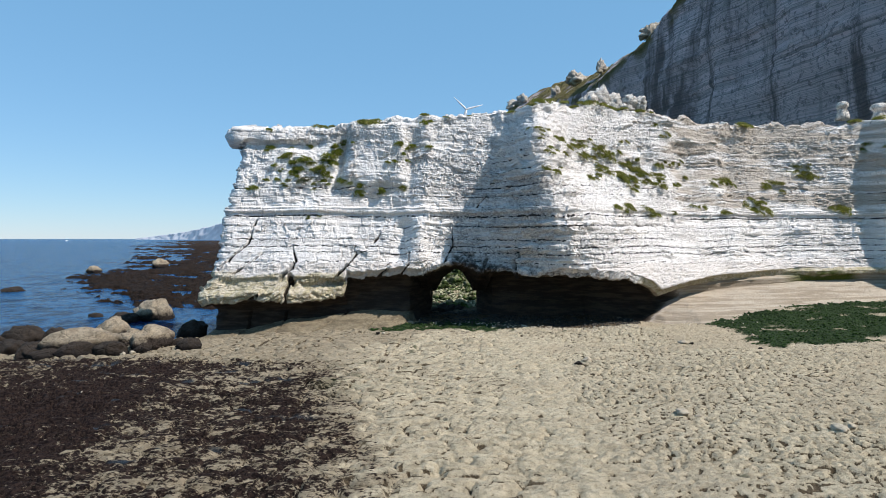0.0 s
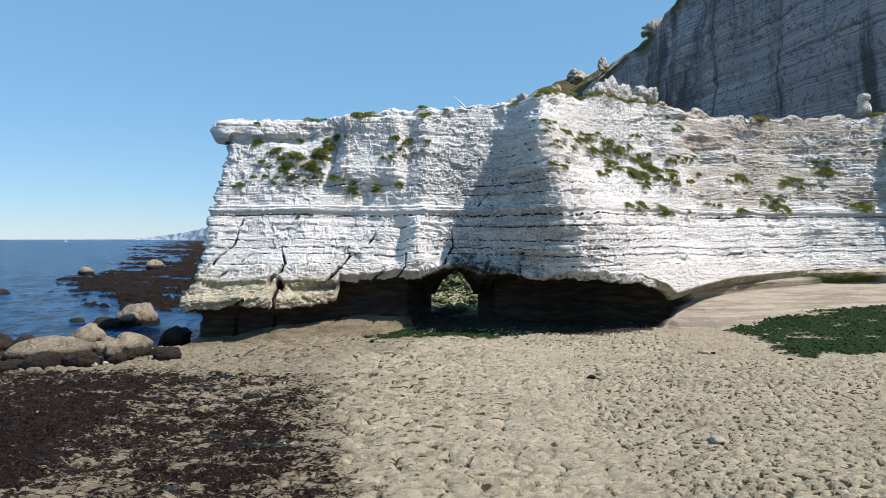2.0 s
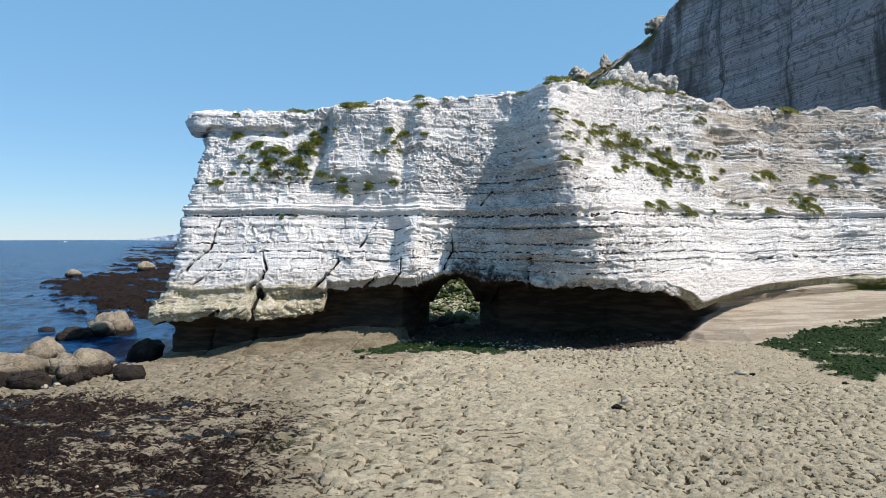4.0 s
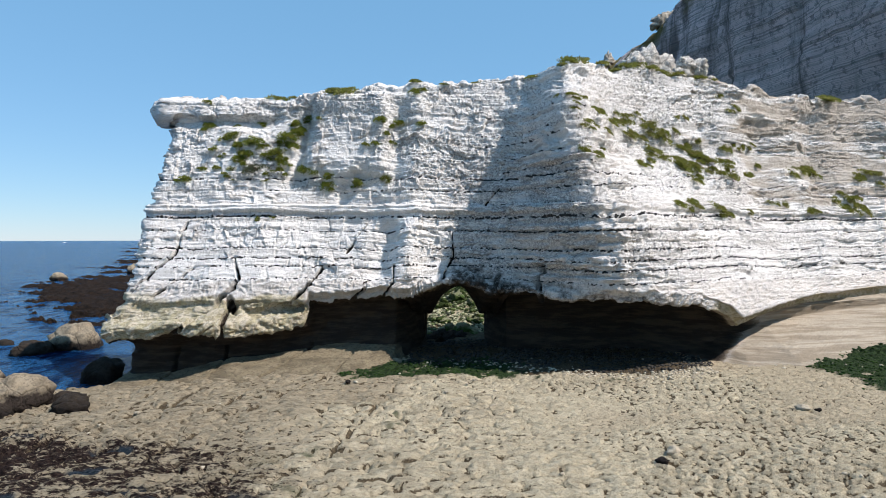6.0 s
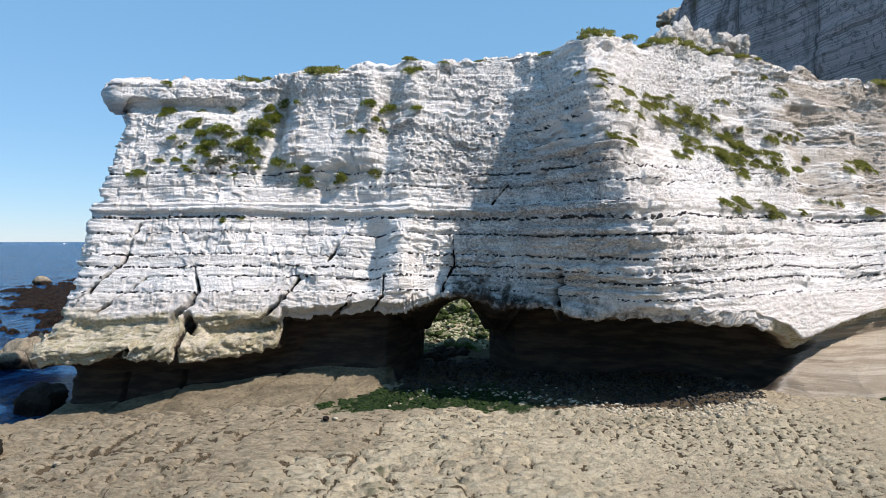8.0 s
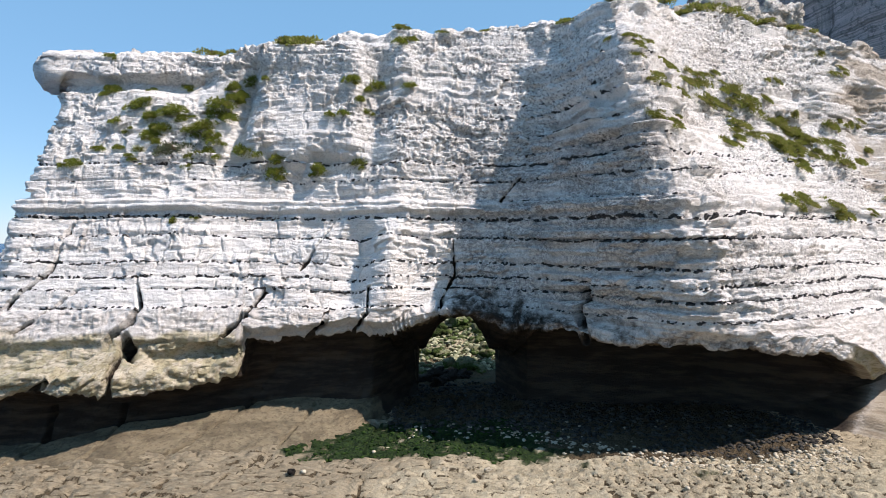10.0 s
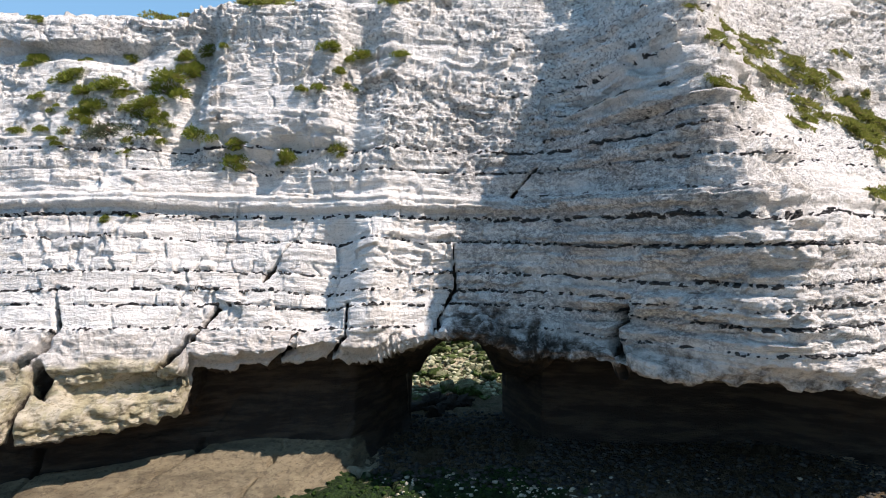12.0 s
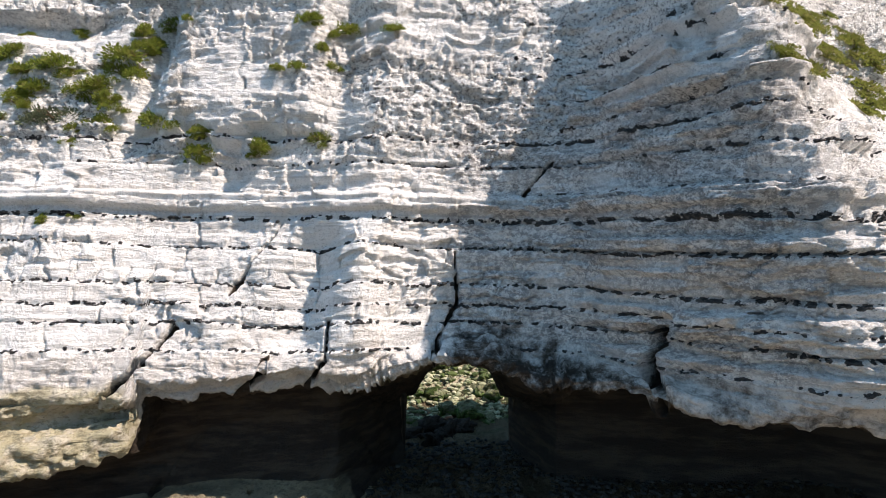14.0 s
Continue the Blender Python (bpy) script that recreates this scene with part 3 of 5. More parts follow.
    nose = smooth(4.6, 6.0, x) * smooth(14.5, 11.5, x)
    d = d + nose * (0.36 + 0.2 * vnoise(x / 2.2, stage * 3.7, 84)) * ((zz - t_lo) / np.maximum(t_hi - t_lo, 0.3) - 0.5) * (z > 6.2) * (z < 19)
    d = d + smooth(4.6, 5.6, x) * smooth(10.5, 7.5, x) * (0.20 * vnoise(x / 0.55, z / 2.6, 85) + 0.22 * vnoise(x / 1.3, z / 1.7, 86) + 0.08 * ridged(x / 0.3, z / 0.8, 2, 90)) * smooth(6, 7.5, z)
    d = d + nose * (0.20 * (rid - 0.5) + 0.12 * (gid - 0.5)) * smooth(6.2, 7, z)
    d = d + smooth(9.5, 11, x) * smooth(16, 13, x) * smooth(12.5, 10, z) * 0.22 * fbm(x / 0.9, z / 0.9, 3, 93)
    # a firm pale course that stands out, and its hollow above
    d = d + 0.26 * smooth(11.0, 11.12, zz) * smooth(11.75, 11.5, zz) - 0.05 * smooth(11.7, 11.9, zz) * smooth(12.9, 12.3, zz)
    # capping overhang at the seaward end
    west = smooth(-10.5, -14, x)
    d = d + west * ((0.55 + 0.3 * vnoise(x / 1.3, z / 2, 98)) * smooth(18.46, 18.54, zz + 0.25 * vnoise(x / 1.1, z / 3, 99)) * smooth(20.2, 19.5, zz) - 0.25 * smooth(17.7, 18.1, zz) * smooth(18.5, 18.4, zz))
    d = d + 0.12 * smooth(-14, -9, x) * smooth(4, 1, x) * smooth(18.4, 18.8, zz) * smooth(20.4, 20.0, zz)
    # gullies and scars
    for gx, w, z0, z1, dep, lean in ((-10.6, 0.8, 13.0, 19.0, 0.65, 0.15), (-3.4, 0.7, 13.3, 19.5, 0.3, 0.10), (-4.3, 0.9, 6.5, 10.3, 0.7, 0.25), 
                                     (-6.9, 0.5, 11.9, 13.4, 0.5, 0.0), (26.5, 1.6, 12, 19, 0.8, 0.0), (32.5, 1.4, 13, 20, 0.7, 0.0)):
        off = (x - gx - lean * (z - z0)) / w
        d = d - dep * np.exp(-off * off) * smooth(z0 - 0.6, z0 + 0.5, z) * smooth(z1 + 0.6, z1 - 0.5, z)
    # the upper block stands forward of the planted bay beside it
    d = d + 0.75 * smooth(-10.7, -10.1, x - 0.15 * (z - 13)) * smooth(-2.8, -4.2, x) * smooth(13.6, 14.4, z + 0.4 * vnoise(x / 1.5, z, 119)) * smooth(20.6, 19.6, z)
    # proud ribs
    for rx, w, z0, z1, dep in ((-1.6, 1.1, 9, 20, 0.35), (-2.3, 0.9, 6.4, 10.2, 0.6), (-12.5, 2.0, 6, 12, 0.3), (9.2, 1.2, 13.5, 19.5, 0.6), (11.2, 1.0, 5.5, 10, 0.35)):
        off = (x - rx) / w
        d = d + dep * np.exp(-off * off) * smooth(z0 - 0.8, z0 + 0.4, z) * smooth(z1 + 0.8, z1 - 0.4, z)
    flint = np.zeros_like(d)
    for kk in (k - 1, k):
        rich = FLINTY[kk] + 0.35 * smooth(2.0, 4.0, x) * smooth(12.5, 10.0, x) * (SEAMS[kk] > 11.5) * (SEAMS[kk] < 19)
        dz = np.abs(zz - SEAMS[kk] + 0.045 * vnoise(x / 0.6, kk, 71) + 0.04 * vnoise(x / 0.15, kk, 74))
        lump = 0.5 + 0.6 * vnoise(x / 0.11, z / 0.10 + kk, 72) + 0.25 * vnoise(x / 1.9, kk * 3.1, 73)
        flint = np.maximum(flint, smooth(0.40, 0.56, lump * np.minimum(rich, 1.1)) * smooth(0.055 + 0.04 * rich + 0.03 * (kk == 8) * (x > 0), 0.015, dz))
    # mask of the buttress's shaded flank, greyed in colour
    grey = smooth(0.2, 1.5, x) * smooth(12, 9, x) * smooth(18, 12, z)
    return d, np.clip(flint, 0, 1), np.clip(rubble + 0.5 * smooth(12.2, 12.8, zz) * smooth(13.6, 13.0, zz) + 0.9 * smooth(0.3, 1.8, x) * smooth(10.5, 9, x) * smooth(7.5, 11.0, z) * smooth(-0.5, 0.2, vnoise(x / 2.5, z / 0.7, 67)) + 0.85 * smooth(9, 13, x) * smooth(-0.4, 0.3, vnoise(x / 4, z / 0.8, 66)) * smooth(5.8, 7, z), 0, 1), grey


def shore_height(x, y):
    """The ground without its small relief."""
    z = along(x, [-400, -60, -40, -21, -5, 0, 10, 20, 45, 120], [-2.6, -1.6, -1.12, -0.8, -0.2, 0.0, 0.35, 0.65, 1.3, 3.0])
    z = z + 0.7 * smooth(22, 34, x) * smooth(44, 60, y)
    # the sea reaches in beyond the headland's end
    z = z - 2.2 * smooth(-21.5, -25.5, x) * smooth(51.0, 57.0, y) * smooth(90, 80, y)
    z = z - 2.5 * smooth(-25, -40, x) * smooth(60, 75, y)
    # the beach behind the wall, and the mound of boulders in sight through the arch
    z = z + 5.0 * smooth(68.5, 80, y) * smooth(-9, -4, x) * smooth(16, 10, x) * smooth(110, 95, y)
    return z


def build_wall():
    u = np.concatenate([np.arange(-34, -20.5, 0.12), np.arange(-20.5, 22.5, 0.055), np.arange(22.5, 24, 0.08), np.arange(24, 48, 0.11), np.arange(48, 75, 0.6)])
    seg = [40, 18, 14, 24, 14, 16, 22, 98, 106, 86, 20, 14, 10]
    x = np.maximum(u, -21.5)
    lz, ly = along(x, LX, L_Z), along(x, LX, L_Y)
    lz = lz + (0.16 * vnoise(x / 1.3, 0 * x, 94) + 0.12 * vnoise(x / 0.45, 0 * x, 95)) * smooth(-9.6, -9.1, x) * smooth(-1.0, -2.0, x)
    lz = lz + (0.10 * vnoise(x / 1.1, 0 * x, 96) + 0.06 * vnoise(x / 0.4, 0 * x, 97)) * (smooth(-9.2, -9.6, x) + smooth(3.5, 5, x) * smooth(20, 17, x))
    ledge = smooth(-9.05, -9.5, x)
    ground = shore_height(x, np.full_like(x, 52.0))
    foot_y = along(x, [-24, -17, -14, -6, -3.9, -2.7, 5, 16.5, 18, 19.5, 21, 24, 30, 40, 49, 52, 75], [48.3, 50.2, 51.2, 53.4, 55.4, 58, 58, 57.5, 55.5, 53, 51.8, 51.5, 54, 57, 60, 58, 42])
    foot_z = ground - 0.35 - 0.8 * smooth(-2.5, -1.5, x) * smooth(18, 16.5, x)
    ap_y = along(x, [-24, -18, -14.5, -11.8, -9, -6.5, -4.1, -3.2, -2.2, -1.0, 4.0, 4.6, 5.4, 15, 17, 19, 21, 24, 30, 40, 49, 52, 75], [55.2, 55.2, 55.4, 56.6, 57.6, 58.0, 58.2, 58.6, 61, 65.3, 65.3, 63, 60.6, 59.8, 58.3, 57.5, 57.0, 57.3, 59.6, 63.2, 64.6, 62.3, 45.3])
    ap_z = along(x, [-24, -18, -14.5, -11.8, -9, -6.5, -3, -1.5, 5, 16, 18, 19.5, 21, 24, 30, 40, 75], [-0.3, -0.1, 0.9, 1.0, 1.3, 1.4, 1.2, 0.6, 0.4, 0.4, 0.7, 1.3, 2.0, 2.8, 3.3, 3.8, 4.2])
    bk_y = ap_y + along(x, [-24, -3, -1.0, 4.0, 6, 16, 20, 75], [0.5, 0.7, 0.0, 0.0, 0.6, 0.6, 0.3, 0.1])
    bk_z = np.minimum(along(x, [-24, -9, -8, -2, -1.4, 4.6, 6, 18, 20, 75], [1.5, 1.9, 3.3, 3.3, 2.6, 2.6, 3.0, 2.8, 2.4, 4.0]), lz - 0.4)
    bk_z = np.maximum(bk_z, ap_z + 0.15)
    rf_y = bk_y - along(x, [-24, -9, -8, -1.0, 4.0, 6, 16, 20, 75], [0.8, 0.8, 0.6, 0.0, 0.0, 0.8, 0.8, 0.2, 0.1])
    rf_z = np.maximum(lz - along(x, [-24, -9, -8, -2, -1, 4, 6, 18, 21, 75], [0.0, 0.1, 0.2, 0.2, 0.3, 0.3, 0.1, 0.1, 0.2, 0.2])
                      - smooth(-2.4, -1.6, x) * smooth(5.2, 4.5, x) * (0.4 + 2.7 * np.clip(np.abs(x - 1.6) / 2.4, 0, 1) ** 1.5), bk_z + 0.1)
    top = along(x, [-24, -18, -15.9, -15.2, -13.6, -13.1, -9.3], [3.55, 3.7, 3.95, 4.5, 4.6, 3.9, 4.15])
    l5_y, l5_z = ly - 0.12 * ledge - 0.10, lz + 0.35 + ledge * 0.45
    z6 = (lz + 0.7) * (1 - ledge) + ledge * top
    y6 = (face_y(x, lz + 0.7) - 0.05) * (1 - ledge) + ledge * (ly + 0.75)
    z7 = np.where(ledge > 0.5, np.maximum(z6 + 0.5, 4.75), np.maximum(z6 + 0.45, 4.6))
    zt = along(x, TX, T_Z)
    zt = zt + 0.30 * vnoise(x / 1.7, 0 * x, 90) + 0.16 * vnoise(x / 0.5, 0 * x, 91) + 0.16 * ridged(x / 0.9, 0 * x, 3, 92)
    ctrl_y = [foot_y, ap_y, bk_y, rf_y, ly, l5_y, y6, face_y(x, z7), face_y(x, np.full_like(x, 10.5)), face_y(x, np.full_like(x, 16.0)),
              face_y(x, zt - 0.5), face_y(x, zt - 0.5) + 0.45, along(x, [-22, -8, -3, 8, 16, 24, 31, 40, 75], [61.4, 61.1, 60.4, 60.3, 61.5, 63.3, 68, 76, 80]), along(x, [-22, -12, -5, 16, 26, 40, 75], [62.6, 63.5, 65.5, 66.0, 68.0, 84, 90])]
    ctrl_z = [foot_z, ap_z, bk_z, rf_z, lz, l5_z, z6, z7, np.full_like(x, 10.5), np.full_like(x, 16.0), zt - 0.22, zt, zt - 0.5, np.where((u > -1.02) & (u < 4.02), rf_z, -2.5)]
    Y, Z, kind = [], [], []
    for s, n in enumerate(seg):
        f = (np.arange(n) / n)[:, None]
        Y.append(ctrl_y[s] * (1 - f) + ctrl_y[s + 1] * f)
        Z.append(ctrl_z[s] * (1 - f) + ctrl_z[s + 1] * f)
        kind += [s] * n
    Y.append(ctrl_y[-1][None]), Z.append(ctrl_z[-1][None])
    kind.append(len(seg) - 1)
    Y, Z, kind = np.concatenate(Y), np.concatenate(Z), np.array(kind)[:, None]
    # round the corners of the profile
    for _ in range(3):
        Y[1:-1], Z[1:-1] = (Y[:-2] + 2 * Y[1:-1] + Y[2:]) / 4, (Z[:-2] + 2 * Z[1:-1] + Z[2:]) / 4
    X = np.broadcast_to(x, Y.shape).copy()
    # the seaward end turns back
    w = np.maximum(-20.5 - u, 0)[None]
    turn = np.minimum(w, math.pi / 2)
    back = np.where(w > math.pi / 2, w - math.pi / 2, 0)
    end = along(Z, [-2, 2, 3, 4, 5, 6, 8.5, 12.5, 17.6, 18.75, 18.9, 19.7, 20.6], [-22.0, -22.0, -23.0, -22.9, -22.1, -21.9, -21.5, -21.2, -20.6, -20.6, -21.5, -21.4, -20.7])
    X = np.where(w > 0, -20.5 - np.sin(turn), X) + (end + 21.5) * smooth(-16, -20.5, u)[None]
    X = X + (0.30 * (hashed(np.floor(Z / 0.42 + 0.2 * vnoise(Y, Z, 116)), 0 * Z, 117) - 0.5) + 0.20 * vnoise(Z / 0.9, Y / 0.8, 118)) * smooth(-19.8, -20.8, u)[None] * (Z > 2.5)
    Y = np.minimum(Y + (1 - np.cos(turn)) + back, np.maximum(Y, 63.5))
    # weathering along the normals
    def slopes(A, axis):
        return np.gradient(A, axis=axis)
    ux, uy, uz = slopes(X, 1), slopes(Y, 1), slopes(Z, 1)
    vx, vy, vz = slopes(X, 0), slopes(Y, 0), slopes(Z, 0)
    nx, ny, nz = uy * vz - uz * vy, uz * vx - ux * vz, ux * vy - uy * vx
    ln = np.sqrt(nx * nx + ny * ny + nz * nz) + 1e-9
    nx, ny, nz = nx / ln, ny / ln, nz / ln
    U = np.broadcast_to(u, Y.shape)
    d, flint, pits, grey = face_relief(U + 0 * Y, Z)
    onface = smooth(4.5, 6.5, kind + 0 * Y) * (kind <= 10)
    arc = np.cumsum(np.hypot(np.diff(Y, axis=0, prepend=Y[:1]), np.diff(Z, axis=0, prepend=Z[:1])), 0)
    soft = 0.10 * fbm(U / 2.5, arc / 1.0, 4, 100) + 0.035 * ridged(U / 0.5, arc / 0.25, 3, 101)
    soft = soft + np.where((kind == 0) & (U < 1), 0.05 * ridged(U / 2.2, arc / 0.3, 3, 106) + 0.04 * fbm(U / 0.4, arc / 0.25, 3, 107), 0.0)
    rugged = 0.26 * fbm(U / 1.3, arc / 0.7, 5, 102, 0.6) + 0.10 * ridged(U / 0.5, arc / 0.4, 3, 103)
    lip = (kind >= 3) & (kind <= 5)
    soft = np.where((U < -1.5) & (kind >= 1) & (kind <= 3), soft * 1.8 + 0.10 * (hashed(np.floor(arc / 0.35 + 0.3 * vnoise(U / 3, arc, 140)), 0 * arc, 141) - 0.5), soft)
    rugged = np.where(U < -1.2, 0.6 * rugged + 0.13 * ridged(U / 0.9, arc / 0.24, 3, 104) + 0.10 * fbm(U / 0.32, arc / 0.2, 3, 105, 0.7), rugged)
    other = np.where(lip, rugged * np.where(U > 18, 0.35, 1.0), np.where(kind >= 11, rugged, soft))
    d = np.where(kind >= 10, 0.5 * d, d)
    d = d * onface + other * (1 - onface)
    notch = smooth(0.0, 0.15, Z - (top - 0.05)[None]) * smooth(5.0, 4.75, Z + 0.12 * vnoise(U / 0.9, Z, 113)) * ledge[None] * (kind >= 5) * (kind <= 7)
    d = d - (0.36 + 0.25 * vnoise(U / 1.6, Z / 0.5, 114) - 0.16 * ridged(U / 0.5, Z / 0.18, 3, 115)) * notch
    dark = np.zeros_like(d)
    for x0, z0, x1, z1, half, deep in CRACKS:
        px, pz = U - x0, Z - z0
        ex, ez = x1 - x0, z1 - z0
        t = np.clip((px * ex + pz * ez) / (ex * ex + ez * ez), 0, 1)
        gap = np.hypot(px - t * ex, pz - t * ez) + 0.07 * vnoise(U / 0.5, Z / 0.5, 110) + 0.03 * vnoise(U / 0.12, Z / 0.12, 112)
        cut = smooth(half * 1.05, half * 0.35, gap) * ((kind >= 4) & (kind <= 9))
        d = d - deep * cut
        dark = np.maximum(dark, cut)
    # fissures that run on down the apron
    for x0, y0, x1, y1, half in ((-14.6, 57, -16.2, 50, 0.14), (-9.3, 57.5, -14.0, 50.5, 0.13), (-17.8, 57, -19.6, 50, 0.12), (-6.0, 57.5, -7.6, 53, 0.06)):
        px, py = U - x0, Y - y0
        ex, ey = x1 - x0, y1 - y0
        t = np.clip((px * ex + py * ey) / (ex * ex + ey * ey), 0, 1)
        gap = np.hypot(px - t * ex, py - t * ey) + 0.08 * vnoise(U / 0.4, Y / 0.4, 111)
        d = d - 0.45 * smooth(half * 1.3, half * 0.3, gap) * (kind <= 1)
    rear = smooth(11.5, 12.5, kind + 0 * Y)
    d = d * (1 - rear)
    d = np.where((U > -1.4) & (U < 4.0) & (kind == 3), d * 0.6, d)
    X, Y, Z = X + nx * d, Y + ny * d, Z + nz * d
    inside = (u > -1.05) & (u < 4.05)
    keep = np.ones((len(kind) - 1, len(u) - 1), bool)
    keep[(kind[:-1, 0] <= 2)[:, None] & (inside[:-1] & inside[1:])[None]] = False
    nook = fbm(U / 2.0, arc / 1.0, 3, 120)
    tide = ((kind <= 3) & (U < 21)) * smooth(18.3, 17.6, U + 0.6 * nook)
    tide = tide * np.where(kind == 3, smooth(-0.25, 0.25, Y - ly[None] + 0.25 * nook), 1.0)
    # colour goes dark under the overhang, standing in for the cave's shade
    slime_shade = np.where(kind == 0, smooth(24, 21, U), smooth(27, 22, U)) * (kind <= 3) * smooth(0.2, 1.6, Y - ly[None] - 2.2 * smooth(-1, -3, U)) * (U > -30)
    slime_shade = np.where((U < -1.5) & (kind >= 1), np.maximum(slime_shade, 0.97 * smooth(-0.3, 0.3, Y - ly[None] + 0.2 * nook) * ((kind <= 3) & (U > -30))), slime_shade)
    slime_shade = np.maximum(slime_shade, (kind >= 12) * smooth(-2.6, -2.0, U) * smooth(5.6, 5.0, U))
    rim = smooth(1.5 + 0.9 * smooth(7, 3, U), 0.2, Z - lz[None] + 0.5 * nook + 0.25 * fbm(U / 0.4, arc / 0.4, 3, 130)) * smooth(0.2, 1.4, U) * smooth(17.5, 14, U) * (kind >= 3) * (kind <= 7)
    # crack insides darkened as shade; the lip's rim is algae and shade
    slime_shade = np.maximum(np.maximum(slime_shade, 0.85 * dark), (0.46 + 0.2 * smooth(8, 4, U)) * rim)
    ramp = (kind <= 3) * smooth(17.6, 18.3, U + 0.6 * nook) * (1 - slime_shade)
    shore = np.where(U < 0, ledge[None] * ((kind >= 4) & (kind <= 5)), ((kind >= 3) & (kind <= 5)) * smooth(17, 20, U) * smooth(6.2, 4.8, Z + nook))
    grime = smooth(5.7, 5.0, Z + 0.5 * nook) * ((kind == 6) | (kind == 7)) * ledge[None]
    shore = np.maximum(shore, 0.55 * grime)
    moss = smooth(36, 40, U) * smooth(47, 45, U) * ((kind >= 2) & (kind <= 5)) * smooth(5.3, 4.6, Z + 0.6 * nook)
    soil = smooth(0.40, 0.70, fbm(U / 4.5, Z / 0.55, 5, 121, 0.6) + 0.65 * smooth(10.5, 13, Z) * smooth(22, 27, U) - 0.45 * smooth(22, 16, U)) * smooth(10.6, 12.0, Z) * (kind >= 7)
    soil = 0.6 * np.maximum(soil, (kind >= 11) * smooth(-0.1, 0.4, nook) * 0.9)
    me = grid_mesh("wall_chalk", X, Y, Z, CHALK, keep, dict(flint=flint * onface, tide=tide, slime_shade=slime_shade, pits=pits * onface, grey=grey * onface, ramp=ramp, shore=shore, moss=moss, soil=soil))
    ob = tagged(new("wall_chalk", me), "white banded chalk sea cliff undercut by the tide", "cliff", kind="structure")
    return ob, X, Y, Z, u, kind[:, 0], (nx, ny, nz), flint * onface


WALL, WX, WY, WZ, WU, WKIND, WN, WFLINT = build_wall()


def on_wall(x, z):
    """Place and normal on the weathered face near that x and height."""
    rows = np.where((WKIND >= 6) & (WKIND <= 10))[0]
    j = int(np.argmin(np.abs(WU - x)))
    i = rows[int(np.argmin(np.abs(WZ[rows, j] - z)))]
    return Vector((WX[i, j], WY[i, j], WZ[i, j])), Vector((WN[0][i, j], WN[1][i, j], WN[2][i, j]))


# ---- the ground: one sheet to the horizon ----
def graded(a, b, step, far_lo, far_hi, growth=1.35):
    mid = list(np.arange(a, b, step))
    lo, hi, s = [a], [b], step
    while lo[-1] > far_lo:
        s *= growth
        lo.append(max(lo[-1] - s, far_lo))
    s = step
    while hi[-1] < far_hi:
        s *= growth
        hi.append(min(hi[-1] + s, far_hi))
    return np.array(lo[:0:-1] + mid + hi)


